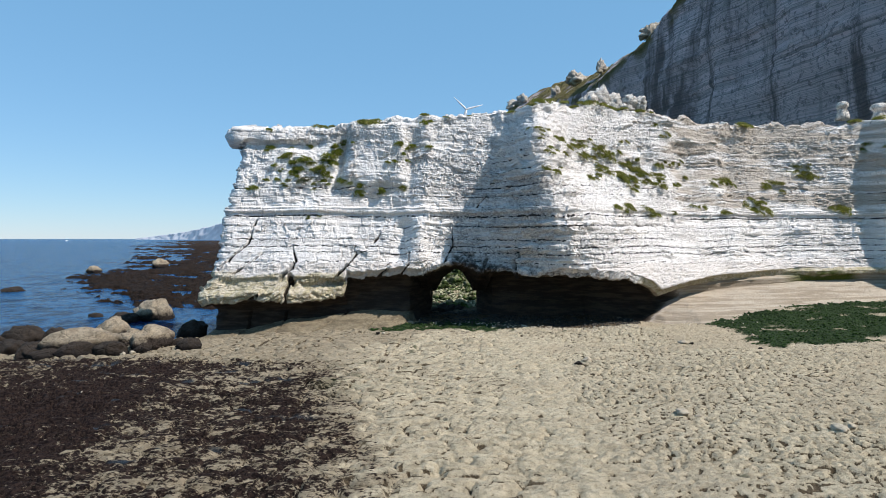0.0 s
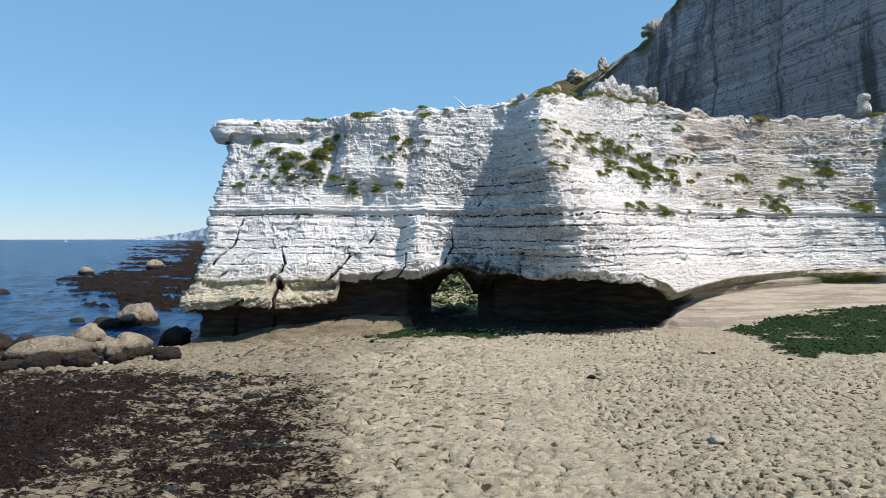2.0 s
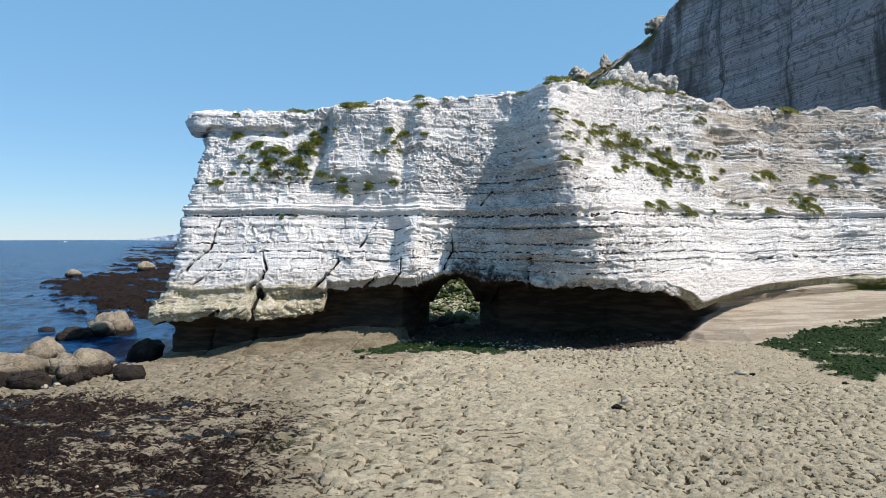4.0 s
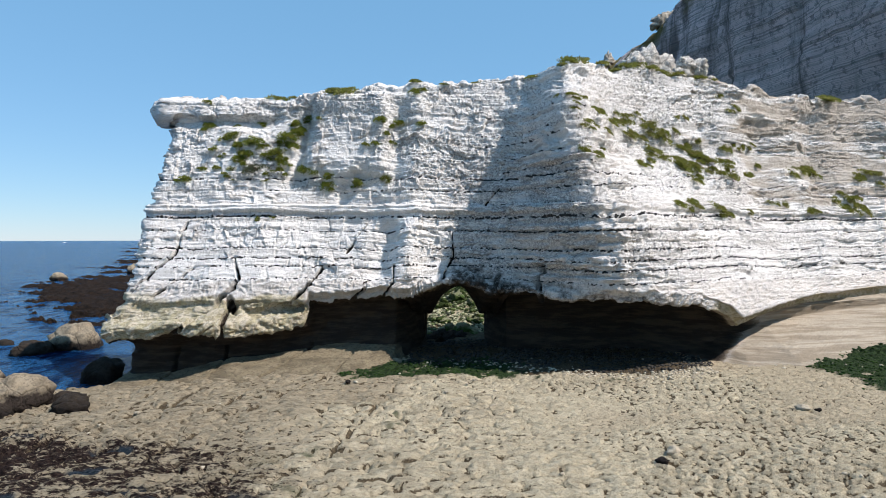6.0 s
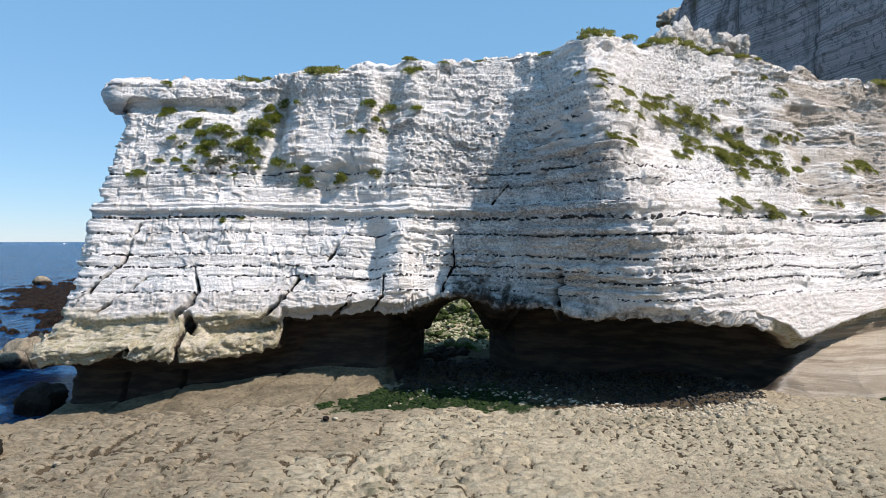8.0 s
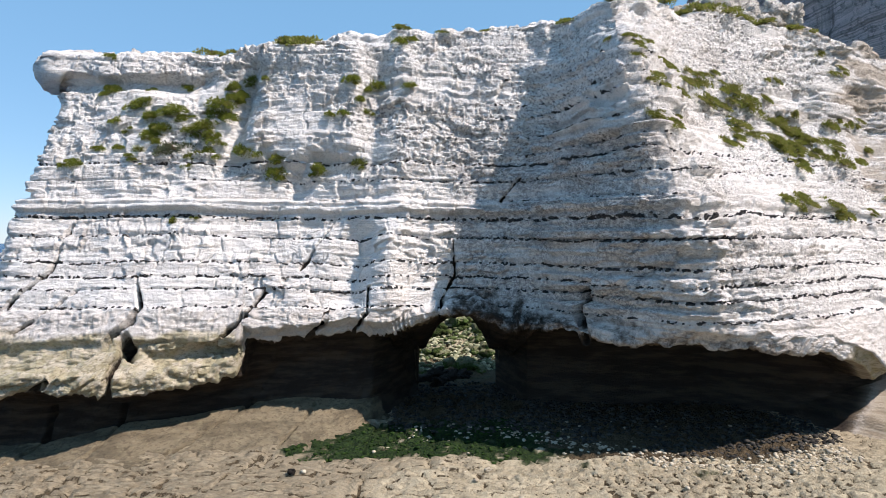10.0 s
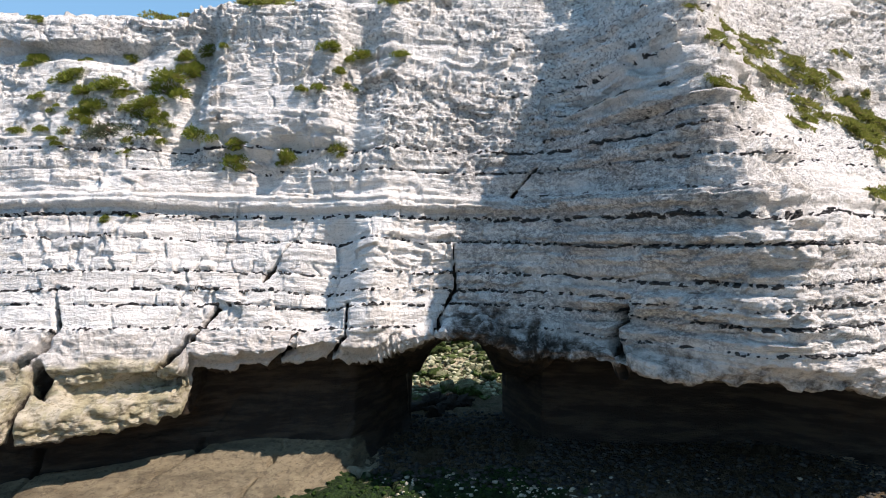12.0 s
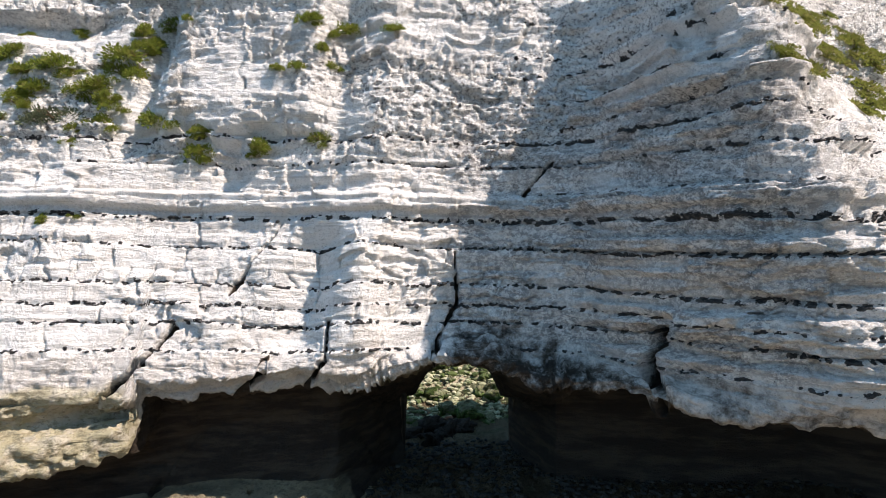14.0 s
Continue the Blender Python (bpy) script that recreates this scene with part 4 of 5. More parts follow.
def build_ground():
    xs = np.concatenate([graded(-36, -24, 0.13, -3500, -24, 1.12), np.arange(-23.9, 24, 0.10), graded(24, 46, 0.13, 24, 900, 1.12)])
    ys = np.concatenate([graded(2, 15, 0.28, -500, 15, 1.12), np.arange(15, 17, 0.14), np.arange(17.07, 40, 0.092), np.arange(40, 58, 0.11), np.arange(58, 88, 0.22), graded(88, 92, 0.25, 88, 4600, 1.12)])
    xs, ys = np.unique(xs), np.unique(ys)
    X, Y = np.meshgrid(xs, ys)
    Z = shore_height(X, Y)
    near = smooth(-60, -40, X) * smooth(70, 55, X) * smooth(0, 8, Y) * smooth(90, 70, Y)
    # pitted platform: cells with worn hollows, laid in rough rows
    wx, wy = X + 0.35 * vnoise(X / 2, Y / 2, 200) + 0.14 * vnoise(X / 0.35, Y / 0.35, 241), Y + 0.30 * vnoise(X / 2.5, Y / 2.5, 201) + 0.05 * X + 0.10 * vnoise(X / 0.3, Y / 0.3, 242)
    wl = Y + 0.16 * vnoise(X / 2.5, Y / 2.5, 201) + 0.09 * X + 0.05 * vnoise(X / 0.4, Y / 0.4, 242)
    long_f, long_g, long_id = worley(wx / 1.5, wl / 0.33, 202)
    short_f, short_g, short_id = worley((wx - 0.30 * wy) / 0.58, (wy + 0.30 * wx) / 0.30, 212)
    split = smooth(2, 10, X + 3 * vnoise(X / 3, Y / 3, 244))
    crest = (long_g - long_f) * (1 - split) + (short_g - short_f) * split
    rid = short_id * split + long_id * (1 - split)
    ga, gb, rid2 = worley(wx / 3.1, wy / 1.7, 204)
    band = smooth(-0.3, 0.5, fbm(wx / 9, wy / 2.2, 3, 203))
    sandy = smooth(0.0, 0.5, fbm(X / 7, Y / 6, 3, 205) + smooth(14, 26, X) * 0.9 + smooth(43, 50, Y) * 0.35 - 0.45)
    rock = (1 - 0.45 * sandy)
    strength = (0.55 + 0.45 * band) * rock * near
    tops = vnoise(X / 0.11, Y / 0.11, 231)
    relief = (0.21 * smooth(0.0, 0.24, crest) + 0.05 * smooth(0.2, 0.7, crest) - 0.13 + 0.07 * (rid - 0.5) + 0.05 * smooth(0, 0.06, gb - ga) + 0.05 * (rid2 - 0.5)) * strength * (1.6 - 0.45 * split)
    relief = relief + 0.12 * fbm(X / 4, Y / 3, 3, 206) * near + (0.022 * fbm(X / 0.45, Y / 0.4, 4, 207, 0.65) + 0.014 * tops) * near
    hollow = smooth(0.26, 0.42, fbm(X / 0.8, Y / 0.5, 3, 232)) * (1 - 0.6 * sandy)
    relief = relief - 0.06 * hollow * near
    # low scarps of the bedding and the long fissures of the joints
    step = (Y - 0.10 * X + 1.2 * vnoise(X / 7, Y / 7, 208)) / 2.1
    saw = step - np.floor(step)
    relief = relief + 0.28 * saw * near * smooth(12, -6, X)
    split_dark = np.zeros_like(X)
    for x0, y0, x1, y1, half in ((-14.5, 51, -20, 37, 0.18), (-13.5, 51, -20, 38.5, 0.10), (-7.5, 53, -13, 38, 0.10), (-17.5, 47.2, -9.5, 48.2, 0.10), (-10.5, 51, -16, 37, 0.07), (-2.5, 50, -5.5, 30, 0.05)):
        px, py = X - x0, Y - y0
        ex, ey = x1 - x0, y1 - y0
        t = np.clip((px * ex + py * ey) / (ex * ex + ey * ey), 0, 1)
        gap = np.hypot(px - t * ex, py - t * ey) + 0.12 * vnoise(X / 0.9, Y / 0.9, 209)
        relief = relief - 0.16 * smooth(half * 2, half * 0.5, gap)
        split_dark = np.maximum(split_dark, smooth(half * 1.4, half * 0.4, gap))
    # worn ridges in rows, half a metre apart
    ridge = (Y - 0.06 * X + 0.30 * vnoise(X / 1.6, Y / 1.2, 250) + 0.12 * vnoise(X / 0.5, Y / 0.4, 251)) / 0.52
    ridge = ridge - np.floor(ridge)
    rows = (0.10 + 0.65 * smooth(8, 0, X + 3 * vnoise(X / 3, Y / 3, 252))) * near * smooth(-0.6, 0.1, vnoise(X / 1.6, Y / 0.6, 253) + 0.25)
    relief = relief + 0.17 * rows * (smooth(0.0, 0.25, ridge) * (1 - 0.7 * ridge) - 0.4)
    # seaweed beds seaward
    side = -4.2 - 0.13 * (Y - 20)
    weed = smooth(-4.5, 3.2, (side - X) + 1.8 * fbm(X / 4, Y / 3, 3, 210)) * smooth(44.5, 40.0, Y + 0.10 * (X + 20) + 1.4 * vnoise(X / 4, Y / 3, 211))
    patch = fbm(X / 1.1, Y / 0.5, 4, 212, 0.75) + 0.3 * fbm(X / 4, Y / 2.2, 2, 243)
    bald = smooth(-7.5, -10, X + 1.5 * vnoise(X / 3, Y / 3, 246)) * smooth(-19, -14, X) * smooth(35, 28, Y)
    weed = weed * (0.50 + 0.40 * smooth(-0.5, 0.3, patch) - 0.16 * bald - 0.24 * smooth(30, 36, Y) + 0.30 * smooth(-12, -20, X))
    damp_shade = smooth(1.0, -13.0, X + 4.5 * fbm(X / 6, Y / 4, 3, 213) - 4 * smooth(40, 48, Y)) * 0.85 * near
    # where the overhang shades the ground; darkens its colour below
    cave_shade = smooth(-2.5, -1.5, X) * smooth(18.5, 16, X) * smooth(0.0, 0.9, Y - along(X, [8, 11], [-0.9, 0.3]) - np.minimum(along(X, LX, L_Y), along(X + 3, LX, L_Y) + 0.9) + 0.5 * vnoise(X / 0.8, Y / 0.8, 240)) * smooth(73, 71, Y)
    damp_shade, weed = np.maximum(np.maximum(damp_shade, 0.9 * smooth(0.1, 0.5, weed)), cave_shade), weed * (1 - cave_shade)
    green = smooth(0.42, 0.62, 0.5 + 0.5 * fbm(X / 2.2, Y / 1.6, 4, 214) + 0.9 * (smooth(22.4, 26.4, X) * smooth(39.5 + 0 * X, 43, Y + 0.25 * (30 - X)) * smooth(61, 58, Y)) - 0.55)
    apron = smooth(-8.5, -5, X) * smooth(8.0, 3.0, X) * smooth(51.5, 53.2, Y + 0.1 * X) * smooth(58, 56.6, Y)
    green = np.maximum(green, smooth(0.2, 0.6, apron - 0.12 + 0.65 * fbm(X / 0.7, Y / 0.4, 4, 215, 0.65)) * smooth(0.05, 0.3, apron))
    lettuce = smooth(-9, -5, X) * smooth(-1, -4, X) * smooth(28, 33, Y) * smooth(40, 36, Y) * smooth(0.0, 0.5, fbm(X / 1.8, Y / 0.9, 3, 216))
    green = np.maximum(green, 0.45 * lettuce)
    back = smooth(66, 70, Y) * smooth(-12, -8, X) * smooth(18, 14, X)
    green = np.maximum(green, 0.8 * back * smooth(-0.1, 0.3, fbm(X / 1.5, Y / 1.2, 4, 217, 0.65) + 0.6 * smooth(73, 76, Y)))
    pools = smooth(0.68, 0.78, fbm(X / 3.5, Y / 1.2, 3, 218)) * smooth(-4, -10, X) * smooth(46, 40, Y) * near
    relief = relief + 0.05 * weed * ridged(X / 0.35, Y / 0.25, 2, 219) - 0.12 * pools
    relief = relief + 0.22 * green * (1 - apron) * ridged(X / 0.7, Y / 0.4, 3, 220) * near * smooth(20, 26, X) * 0.8
    # worn pits, plus shade painted along the edges of cells and rows
    pit_shade = np.clip(smooth(0.12 + 0.10 * split, 0.03 + 0.045 * split, crest + 0.05 * vnoise(X / 0.3, Y / 0.3, 230)) * (1 - 0.45 * sandy) * (0.62 + 0.38 * smooth(-0.4, 0.3, vnoise(X / 0.8, Y / 0.4, 247) + 0.4 * band)) , 0, 1) * near
    pit_shade = np.maximum(pit_shade * (1 - 0.5 * rows), 0.80 * rows * smooth(0.20, 0.05, np.abs(ridge - 0.02)))
    pit_shade = np.maximum(np.maximum(pit_shade, 0.9 * split_dark), cave_shade)
    me = grid_mesh("ground", X, Y, Z + relief, SHORE, None, dict(weed=weed, damp_shade=damp_shade, green=green, pit_shade=pit_shade, sand=sandy * near, pool=pools))
    return tagged(new("ground", me), "pale pitted chalk shore with dark seaweed beds", "shore", kind="structure"), xs, ys, Z + relief, green


GROUND, GXS, GYS, GZ, GGREEN = build_ground()


def ground_at(x, y):
    i = min(max(int(np.searchsorted(GYS, y)), 1), len(GYS) - 1)
    j = min(max(int(np.searchsorted(GXS, x)), 1), len(GXS) - 1)
    return float(GZ[i - 1:i + 1, j - 1:j + 1].mean())


SEA_Z = -1.3


def build_reef():
    """Weed-covered rock ledges awash off the headland."""
    q = np.linspace(math.log(74), math.log(1900), 430)[:, None]
    a = np.linspace(-0.67, -0.31, 330)[None]
    far = np.exp(q)
    left = along(far, [74, 84, 92, 114, 155, 200, 243, 400, 880, 1900], [-0.42, -0.50, -0.59, -0.625, -0.62, -0.535, -0.51, -0.47, -0.455, -0.41])
    X, Y = a * far, far + 0 * a
    inside = (a - left) / 0.05 + 1.3 * fbm(a * 26, q * 20, 4, 80, 0.6)
    inside = np.minimum(inside, (q - math.log(83)) / 0.05 + 1.2 * fbm(a * 30, q * 30, 3, 82))
    lumps, _, lid = worley(a * 95 + 0.4 * vnoise(a * 60, q * 40, 87), q * 62, 88)
    rubble = 0.40 * fbm(a * 60, q * 36, 4, 84, 0.7) + 0.50 * (lid - 0.45) * smooth(0.75, 0.25, lumps) + 0.12 * ridged(a * 150, q * 90, 2, 85)
    channel = smooth(0.10, 0.42, fbm(a * 16, q * 15, 5, 86, 0.65) - 0.30 * smooth(-0.44, -0.37, a + 0.02 * vnoise(q * 9, 0 * a, 89)) + 0.10)
    z = -1.3 + 0.30 * np.clip(inside, -2.5, 1.2) - 0.10 + rubble * smooth(-0.8, 0.6, inside) * np.clip(far / 140, 0.9, 2.5) - 0.95 * channel * np.clip(far / 140, 1.0, 2.0)
    return tagged(new("reef", grid_mesh("reef", X, Y, z, REEF)), "low rock reef covered with dark brown seaweed", "reef", kind="structure")


build_reef()

sx, sy = graded(-80, 0, 2.0, -4900, 4900, 1.25), graded(40, 160, 2.0, -4900, 4900, 1.25)
SXX, SYY = np.meshgrid(sx, sy)
tagged(new("water", grid_mesh("water", SXX, SYY, SEA_Z + 0.05 * vnoise(SXX / 6, SYY / 3, 300), SEA)), "calm blue sea with small ripples at low tide", "sea", kind="structure")


# ---- the high cliff inland ----
def build_high_cliff():
    y = np.concatenate([np.arange(-160, 120, 4.0), np.arange(120, 540, 1.0), np.arange(540, 900, 6.0)])
    edge = along(y, [-160, 120, 190, 217, 300, 400, 508, 535, 560, 600, 700, 900], [116, 114, 107, 100, 80, 66, 49, 45, 46, 34, -10, -60])
    edge = edge + 3.0 * fbm(y / 45, 0 * y, 3, 400) + 2.0 * np.abs(vnoise(y / 14, 0 * y, 401))
    rock = along(y, [-160, 70, 130, 217, 252, 278, 305, 350, 400, 450, 508, 530, 560, 600, 900], [87, 87, 110, 118, 105, 96, 88, 89, 95, 103, 111, 110, 96, 88, 88])
    top = rock + along(y, [-160, 217, 252, 278, 305, 350, 400, 508, 560, 900], [3, 8, 11, 14, 19, 20, 21, 21, 12, 8])
    rows, zs, xs2, kinds = [], [], [], []
    for f in np.linspace(0, 1, 110):
        zs.append(-1 + (rock + 1) * f)
        xs2.append(edge + 9 * f * f * 0.4 + 5.0 * (1 - smooth(0, 0.14, np.full_like(y, f))) * -1.0)
        kinds.append(0)
    for f in np.linspace(0.03, 1, 24):
        zs.append(rock + (top - rock) * f ** 0.8)
        xs2.append(edge + 3.6 + (top - rock) * 1.35 * f)
        kinds.append(1)
    for f in (0.3, 1.0):
        zs.append(top + 3 * f)
        xs2.append(edge + 40 + 260 * f)
        kinds.append(1)
    Z, X, K = np.array(zs), np.array(xs2), np.array(kinds)[:, None] + 0 * y
    Y = np.broadcast_to(y, Z.shape)
    bed = np.floor(Z / 2.6 + 0.3 * vnoise(Y / 30, Z / 30, 402))
    d = 0.9 * (hashed(bed, bed * 0, 403) - 0.5) + 1.6 * fbm(Y / 16, Z / 22, 4, 404) + 0.8 * ridged(Y / 7, Z / 12, 3, 405)
    d = d + 2.2 * ridged(Y / 26, Z / 160, 2, 406)
    X = X - d * (K < 1) - 1.2 * fbm(Y / 5, Z / 5, 3, 407) * (K > 0)
    Z = Z + 1.6 * fbm(Y / 6, X / 6, 3, 408) * (K > 0)
    grass = (K > 0) * smooth(-0.35, 0.1, fbm(Y / 9, Z / 7, 3, 409) + 0.2)
    grass = np.maximum(grass, (K < 1) * smooth(0.90, 0.99, Z / rock) * smooth(-0.1, 0.25, fbm(Y / 6, Z / 5, 3, 410)))
    me = grid_mesh("cliff_high", X, Y, Z, HIGH, None, dict(grass=grass), flip=True)
    return tagged(new("cliff_high", me), "high shaded chalk cliff with grassy brow", "cliff", kind="structure")


build_high_cliff()


def build_far_coast():
    s = np.linspace(0, 1, 220)
    px = along(s, [0, 0.35, 0.6, 1.0], [-1980, -1330, -920, -300])
    py = along(s, [0, 0.35, 0.6, 1.0], [3900, 3050, 2420, 1500])
    h = along(s, [0, 0.16, 0.35, 0.6, 1.0], [8, 18, 37, 62, 85]) * (1 + 0.07 * vnoise(s * 26, 0 * s, 500) + 0.06 * vnoise(s * 80, 0 * s, 501))
    X, Y, Z, G = [], [], [], []
    for f in np.linspace(0, 1, 16):
        X.append(px + 5 * vnoise(s * 60, f * 3 + 0 * s, 502) + 14 * f), Y.append(py + 26 * f + 12 * vnoise(s * 50, f * 2 + 0 * s, 503)), Z.append(-1.5 + h * f), G.append(0 * s)
    for f in (0.15, 0.6, 1.0):
        X.append(px + 14 + 160 * f), Y.append(py + 26 + 300 * f), Z.append(h + 14 * f), G.append(0 * s + 1)
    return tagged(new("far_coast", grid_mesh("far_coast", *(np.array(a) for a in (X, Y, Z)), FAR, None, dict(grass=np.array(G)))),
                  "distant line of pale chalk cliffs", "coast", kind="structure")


build_far_coast()


# ---- boulders and stones ----
def boulder_bm(seed, size, rough=0.22, sub=4):
    bm = bmesh.new()
    bmesh.ops.create_icosphere(bm, subdivisions=sub, radius=1.0)
    off = Vector((seed * 7.13, seed * 3.71, seed * 1.37))
    facets = [(Vector((math.sin(seed * 3 + k * 2.2), math.cos(seed * 5 + k * 1.7), 0.25 + 0.5 * math.sin(seed + k * 1.3))).normalized(), 0.84 + 0.08 * math.sin(seed * 2 + k)) for k in range(5)]
    for v in bm.verts:
        n = v.co.normalized()
        r = 1 + rough * (1.1 * noise.noise(n * 1.2 + off) + 0.8 * noise.noise(n * 2.6 + off) + 0.42 * noise.noise(n * 6 + off) + 0.3 * noise.noise(n * 13 + off))
        c = n * r
        for f, at in facets:
            over = c.dot(f) - at
            if over > 0:
                c -= f * over * 0.55
        v.co = Vector((c.x * size[0], c.y * size[1], c.z * size[2]))
    return bm


def boulder(name, seed, x, y, size, material, label, rough=0.24, sink=0.25, turn=0.0, z=None, group="", sub=4, category="boulder"):
    ob = new(name, bm_mesh(name, boulder_bm(seed, size, rough, sub), material))
    base = ground_at(x, y) if z is None else z
    ob.location = (x, y, base + size[2] * (1 - 2 * sink) * 0.8)
    ob.rotation_euler = (0, 0, turn)
    return tagged(ob, label, category, group)


PALE = "weathered pale boulder with dark seaweed round its foot"
DARK = "dark boulder covered with brown seaweed"
for seed, x, y, size, sink, mat, label in (
    (1, -29.6, 47.0, (2.9, 2.0, 1.35), 0.20, PALE_ROCK, "large rounded pale boulder, weedy round its foot"),
    (2, -24.3, 47.9, (2.05, 1.5, 1.25), 0.18, PALE_ROCK, PALE),
    (3, -29.4, 51.4, (1.7, 1.4, 1.55), 0.20, PALE_ROCK, PALE),
    (4, -36.5, 50.0, (1.9, 1.5, 1.2), 0.28, DARK_ROCK, DARK),
    (5, -35.2, 71.4, (2.4, 1.9, 1.9), 0.26, PALE_ROCK, "big pale boulder standing in the shallow water"),
    (6, -37.4, 68.6, (1.8, 1.3, 1.15), 0.30, DARK_ROCK, "low dark rock covered with seaweed in the water"),
    (7, -34.2, 50.6, (1.4, 1.2, 1.1), 0.28, DARK_ROCK, DARK),
    (8, -21.0, 47.4, (1.25, 0.9, 0.62), 0.26, DARK_ROCK, "low dark weedy rock beside the cliff foot"),
    (9, -26.6, 45.6, (1.5, 1.0, 0.85), 0.30, DARK_ROCK, DARK),
    (10, -28.9, 44.9, (1.5, 1.0, 0.75), 0.30, DARK_ROCK, DARK),
    (11, -32.6, 45.6, (1.7, 1.2, 1.0), 0.30, DARK_ROCK, DARK),
    (12, -24.8, 57.6, (1.5, 1.4, 1.35), 0.26, DARK_ROCK, "black wet boulder in the shade of the cliff"),
    (13, -43.5, 73.4, (1.0, 0.8, 0.6), 0.30, DARK_ROCK, "small dark rock awash in the sea"),
    (14, -98.0, 168.0, (1.9, 1.5, 1.5), 0.28, PALE_ROCK, "pale boulder standing on the reef"),
    (15, -92.5, 197.0, (2.8, 2.0, 2.1), 0.24, PALE_ROCK, "pale boulder standing on the reef"),
    (16, -80.0, 110.5, (2.6, 1.6, 0.9), 0.32, DARK_ROCK, "small dark rock awash in the sea"),
    (19, -26.6, 49.2, (1.3, 1.1, 1.0), 0.28, PALE_ROCK, PALE),
    (20, -24.2, 46.2, (0.9, 0.7, 0.55), 0.28, DARK_ROCK, DARK),
    (21, -35.6, 47.2, (1.8, 1.3, 1.0), 0.30, DARK_ROCK, DARK),
    (22, -38.6, 48.5, (2.0, 1.5, 1.2), 0.30, DARK_ROCK, DARK),
    (23, -30.8, 44.3, (1.2, 0.9, 0.6), 0.30, DARK_ROCK, DARK),
    (24, -22.6, 49.4, (0.9, 0.7, 0.5), 0.30, DARK_ROCK, DARK),
):
    boulder("boulder", seed, x, y, size, mat, label, 0.26, sink, seed * 0.7, SEA_Z - 0.3 if 56 < y < 120 else SEA_Z + 0.1 if y > 120 else None, "boulders on the shore")

# loose stones on the platform
for seed, x, y, s, label in (
    (31, 18.3, 42.7, 0.42, "pale loose stone on the sandy shore"), (32, 9.8, 37.2, 0.45, "flat pale stone beside a dark fissure"),
    (33, 11.3, 24.9, 0.42, "angular pale stone in a hollow of the shore"), (34, 16.6, 21.7, 0.40, "angular pale stone in a hollow of the shore"),
    (35, 3.1, 44.8, 0.24, "small white rounded stone"), (36, -7.4, 47.3, 0.22, "small white rounded stone"), (37, -5.6, 50.8, 0.26, "small dark stone by the weed"),
    (38, 2.4, 50.6, 0.20, "small white rounded stone"), (39, 22.6, 39.6, 0.26, "small dark stone on the sand"), (40, 9.0, 36.2, 0.34, "dark stone beside a fissure"),
    (41, -16.4, 45.9, 0.24, "small white rounded stone"), (42, -20.3, 47.7, 0.26, "small white rounded stone"), (43, -30.4, 46.2, 0.34, "white stone among the seaweed"),
    (44, -27.6, 45.9, 0.30, "white stone among the seaweed"), (45, -24.6, 45.3, 0.36, "white stone beside a weedy rock"), (46, -25.2, 45.0, 0.34, "white stone beside a weedy rock"),
    (47, 18.9, 42.4, 0.20, "small dark stone on the sand"), (48, 24.7, 44.8, 0.22, "small pale stone on the sand"), (49, 0.6, 47.4, 0.18, "small white rounded stone"),
    (50, 11.9, 24.5, 0.22, "small pale stone in a hollow"), (51, 17.2, 21.9, 0.26, "small pale stone in a hollow"), (52, -10.9, 49.6, 0.18, "small white rounded stone"),
):
    mat = DARK_ROCK if "dark stone" in label else STONE
    boulder("stone", seed, x, y, (s * 0.75, s * 0.6, s * 0.42), mat, label, 0.55, 0.08, seed, None, "loose stones", 3, "stone")


def pebble_field(name, count, seed, spots, size, material, label, rounded=True):
    """Many small worn stones, each an irregular lump of twenty faces. spots(rng) gives a place."""
    rng = random.Random(seed)
    bm = bmesh.new()
    bmesh.ops.create_icosphere(bm, subdivisions=1, radius=1.0)
    base = np.array([v.co for v in bm.verts])
    tris = np.array([[v.index for v in f.verts] for f in bm.faces])
    bm.free()
    verts, faces = [], []
    for _ in range(count):
        spot = spots(rng)
        if spot is None:
            continue
        x, y, z = spot
        s = size * (0.45 + 1.1 * rng.random() ** 2.2)
        a = rng.random() * 6.28
        jig = np.array([1 + 0.5 * (rng.random() - 0.5) for _ in range(len(base))])[:, None]
        q = base * jig * np.array([1.2, 0.9, 0.62]) * s
        q = np.stack([q[:, 0] * math.cos(a) - q[:, 1] * math.sin(a), q[:, 0] * math.sin(a) + q[:, 1] * math.cos(a), q[:, 2]], -1) + np.array([x, y, z + 0.25 * s])
        faces.append(tris + len(verts) * len(base))
        verts.append(q)
    return tagged(new(name, soup_mesh(name, np.concatenate(verts), np.concatenate(faces), material, rounded)), label, "pebbles", kind="stuff")


def cave_floor(rng):
    x = rng.uniform(-2.2, 19)
    front = float(along(x, LX, L_Y))
    y = rng.uniform(front + (-0.2 if x < 7 else 0.6), 66 if x < 5 else 61)
    if x > 5 and rng.random() < 0.35:
        return cave_floor(rng)
    if vn(x / 2.2, y / 1.2) + (0.8 if y > front + 0.3 else 0.0) < 0.1:
        return None
    return x, y, ground_at(x, y)


def vn(x, y):
    return float(vnoise(np.array([x]), np.array([y]), 600)[0])


def open_shore(rng):
    x, y = rng.uniform(-22, 30), rng.uniform(20, 57)
    if rng.random() < 0.45:
        x = rng.uniform(-1, 18)
        if x < 8 and rng.random() < 0.6:
            return None
        y = float(along(x, LX, L_Y)) + rng.gauss(-0.2, 0.6)
    elif rng.random() > 0.12 + 0.9 * smooth(47, 54, y) * smooth(-8, -2, x) or vn(x / 3, y / 2) < -0.2:
        return None
    return x, y, ground_at(x, y)


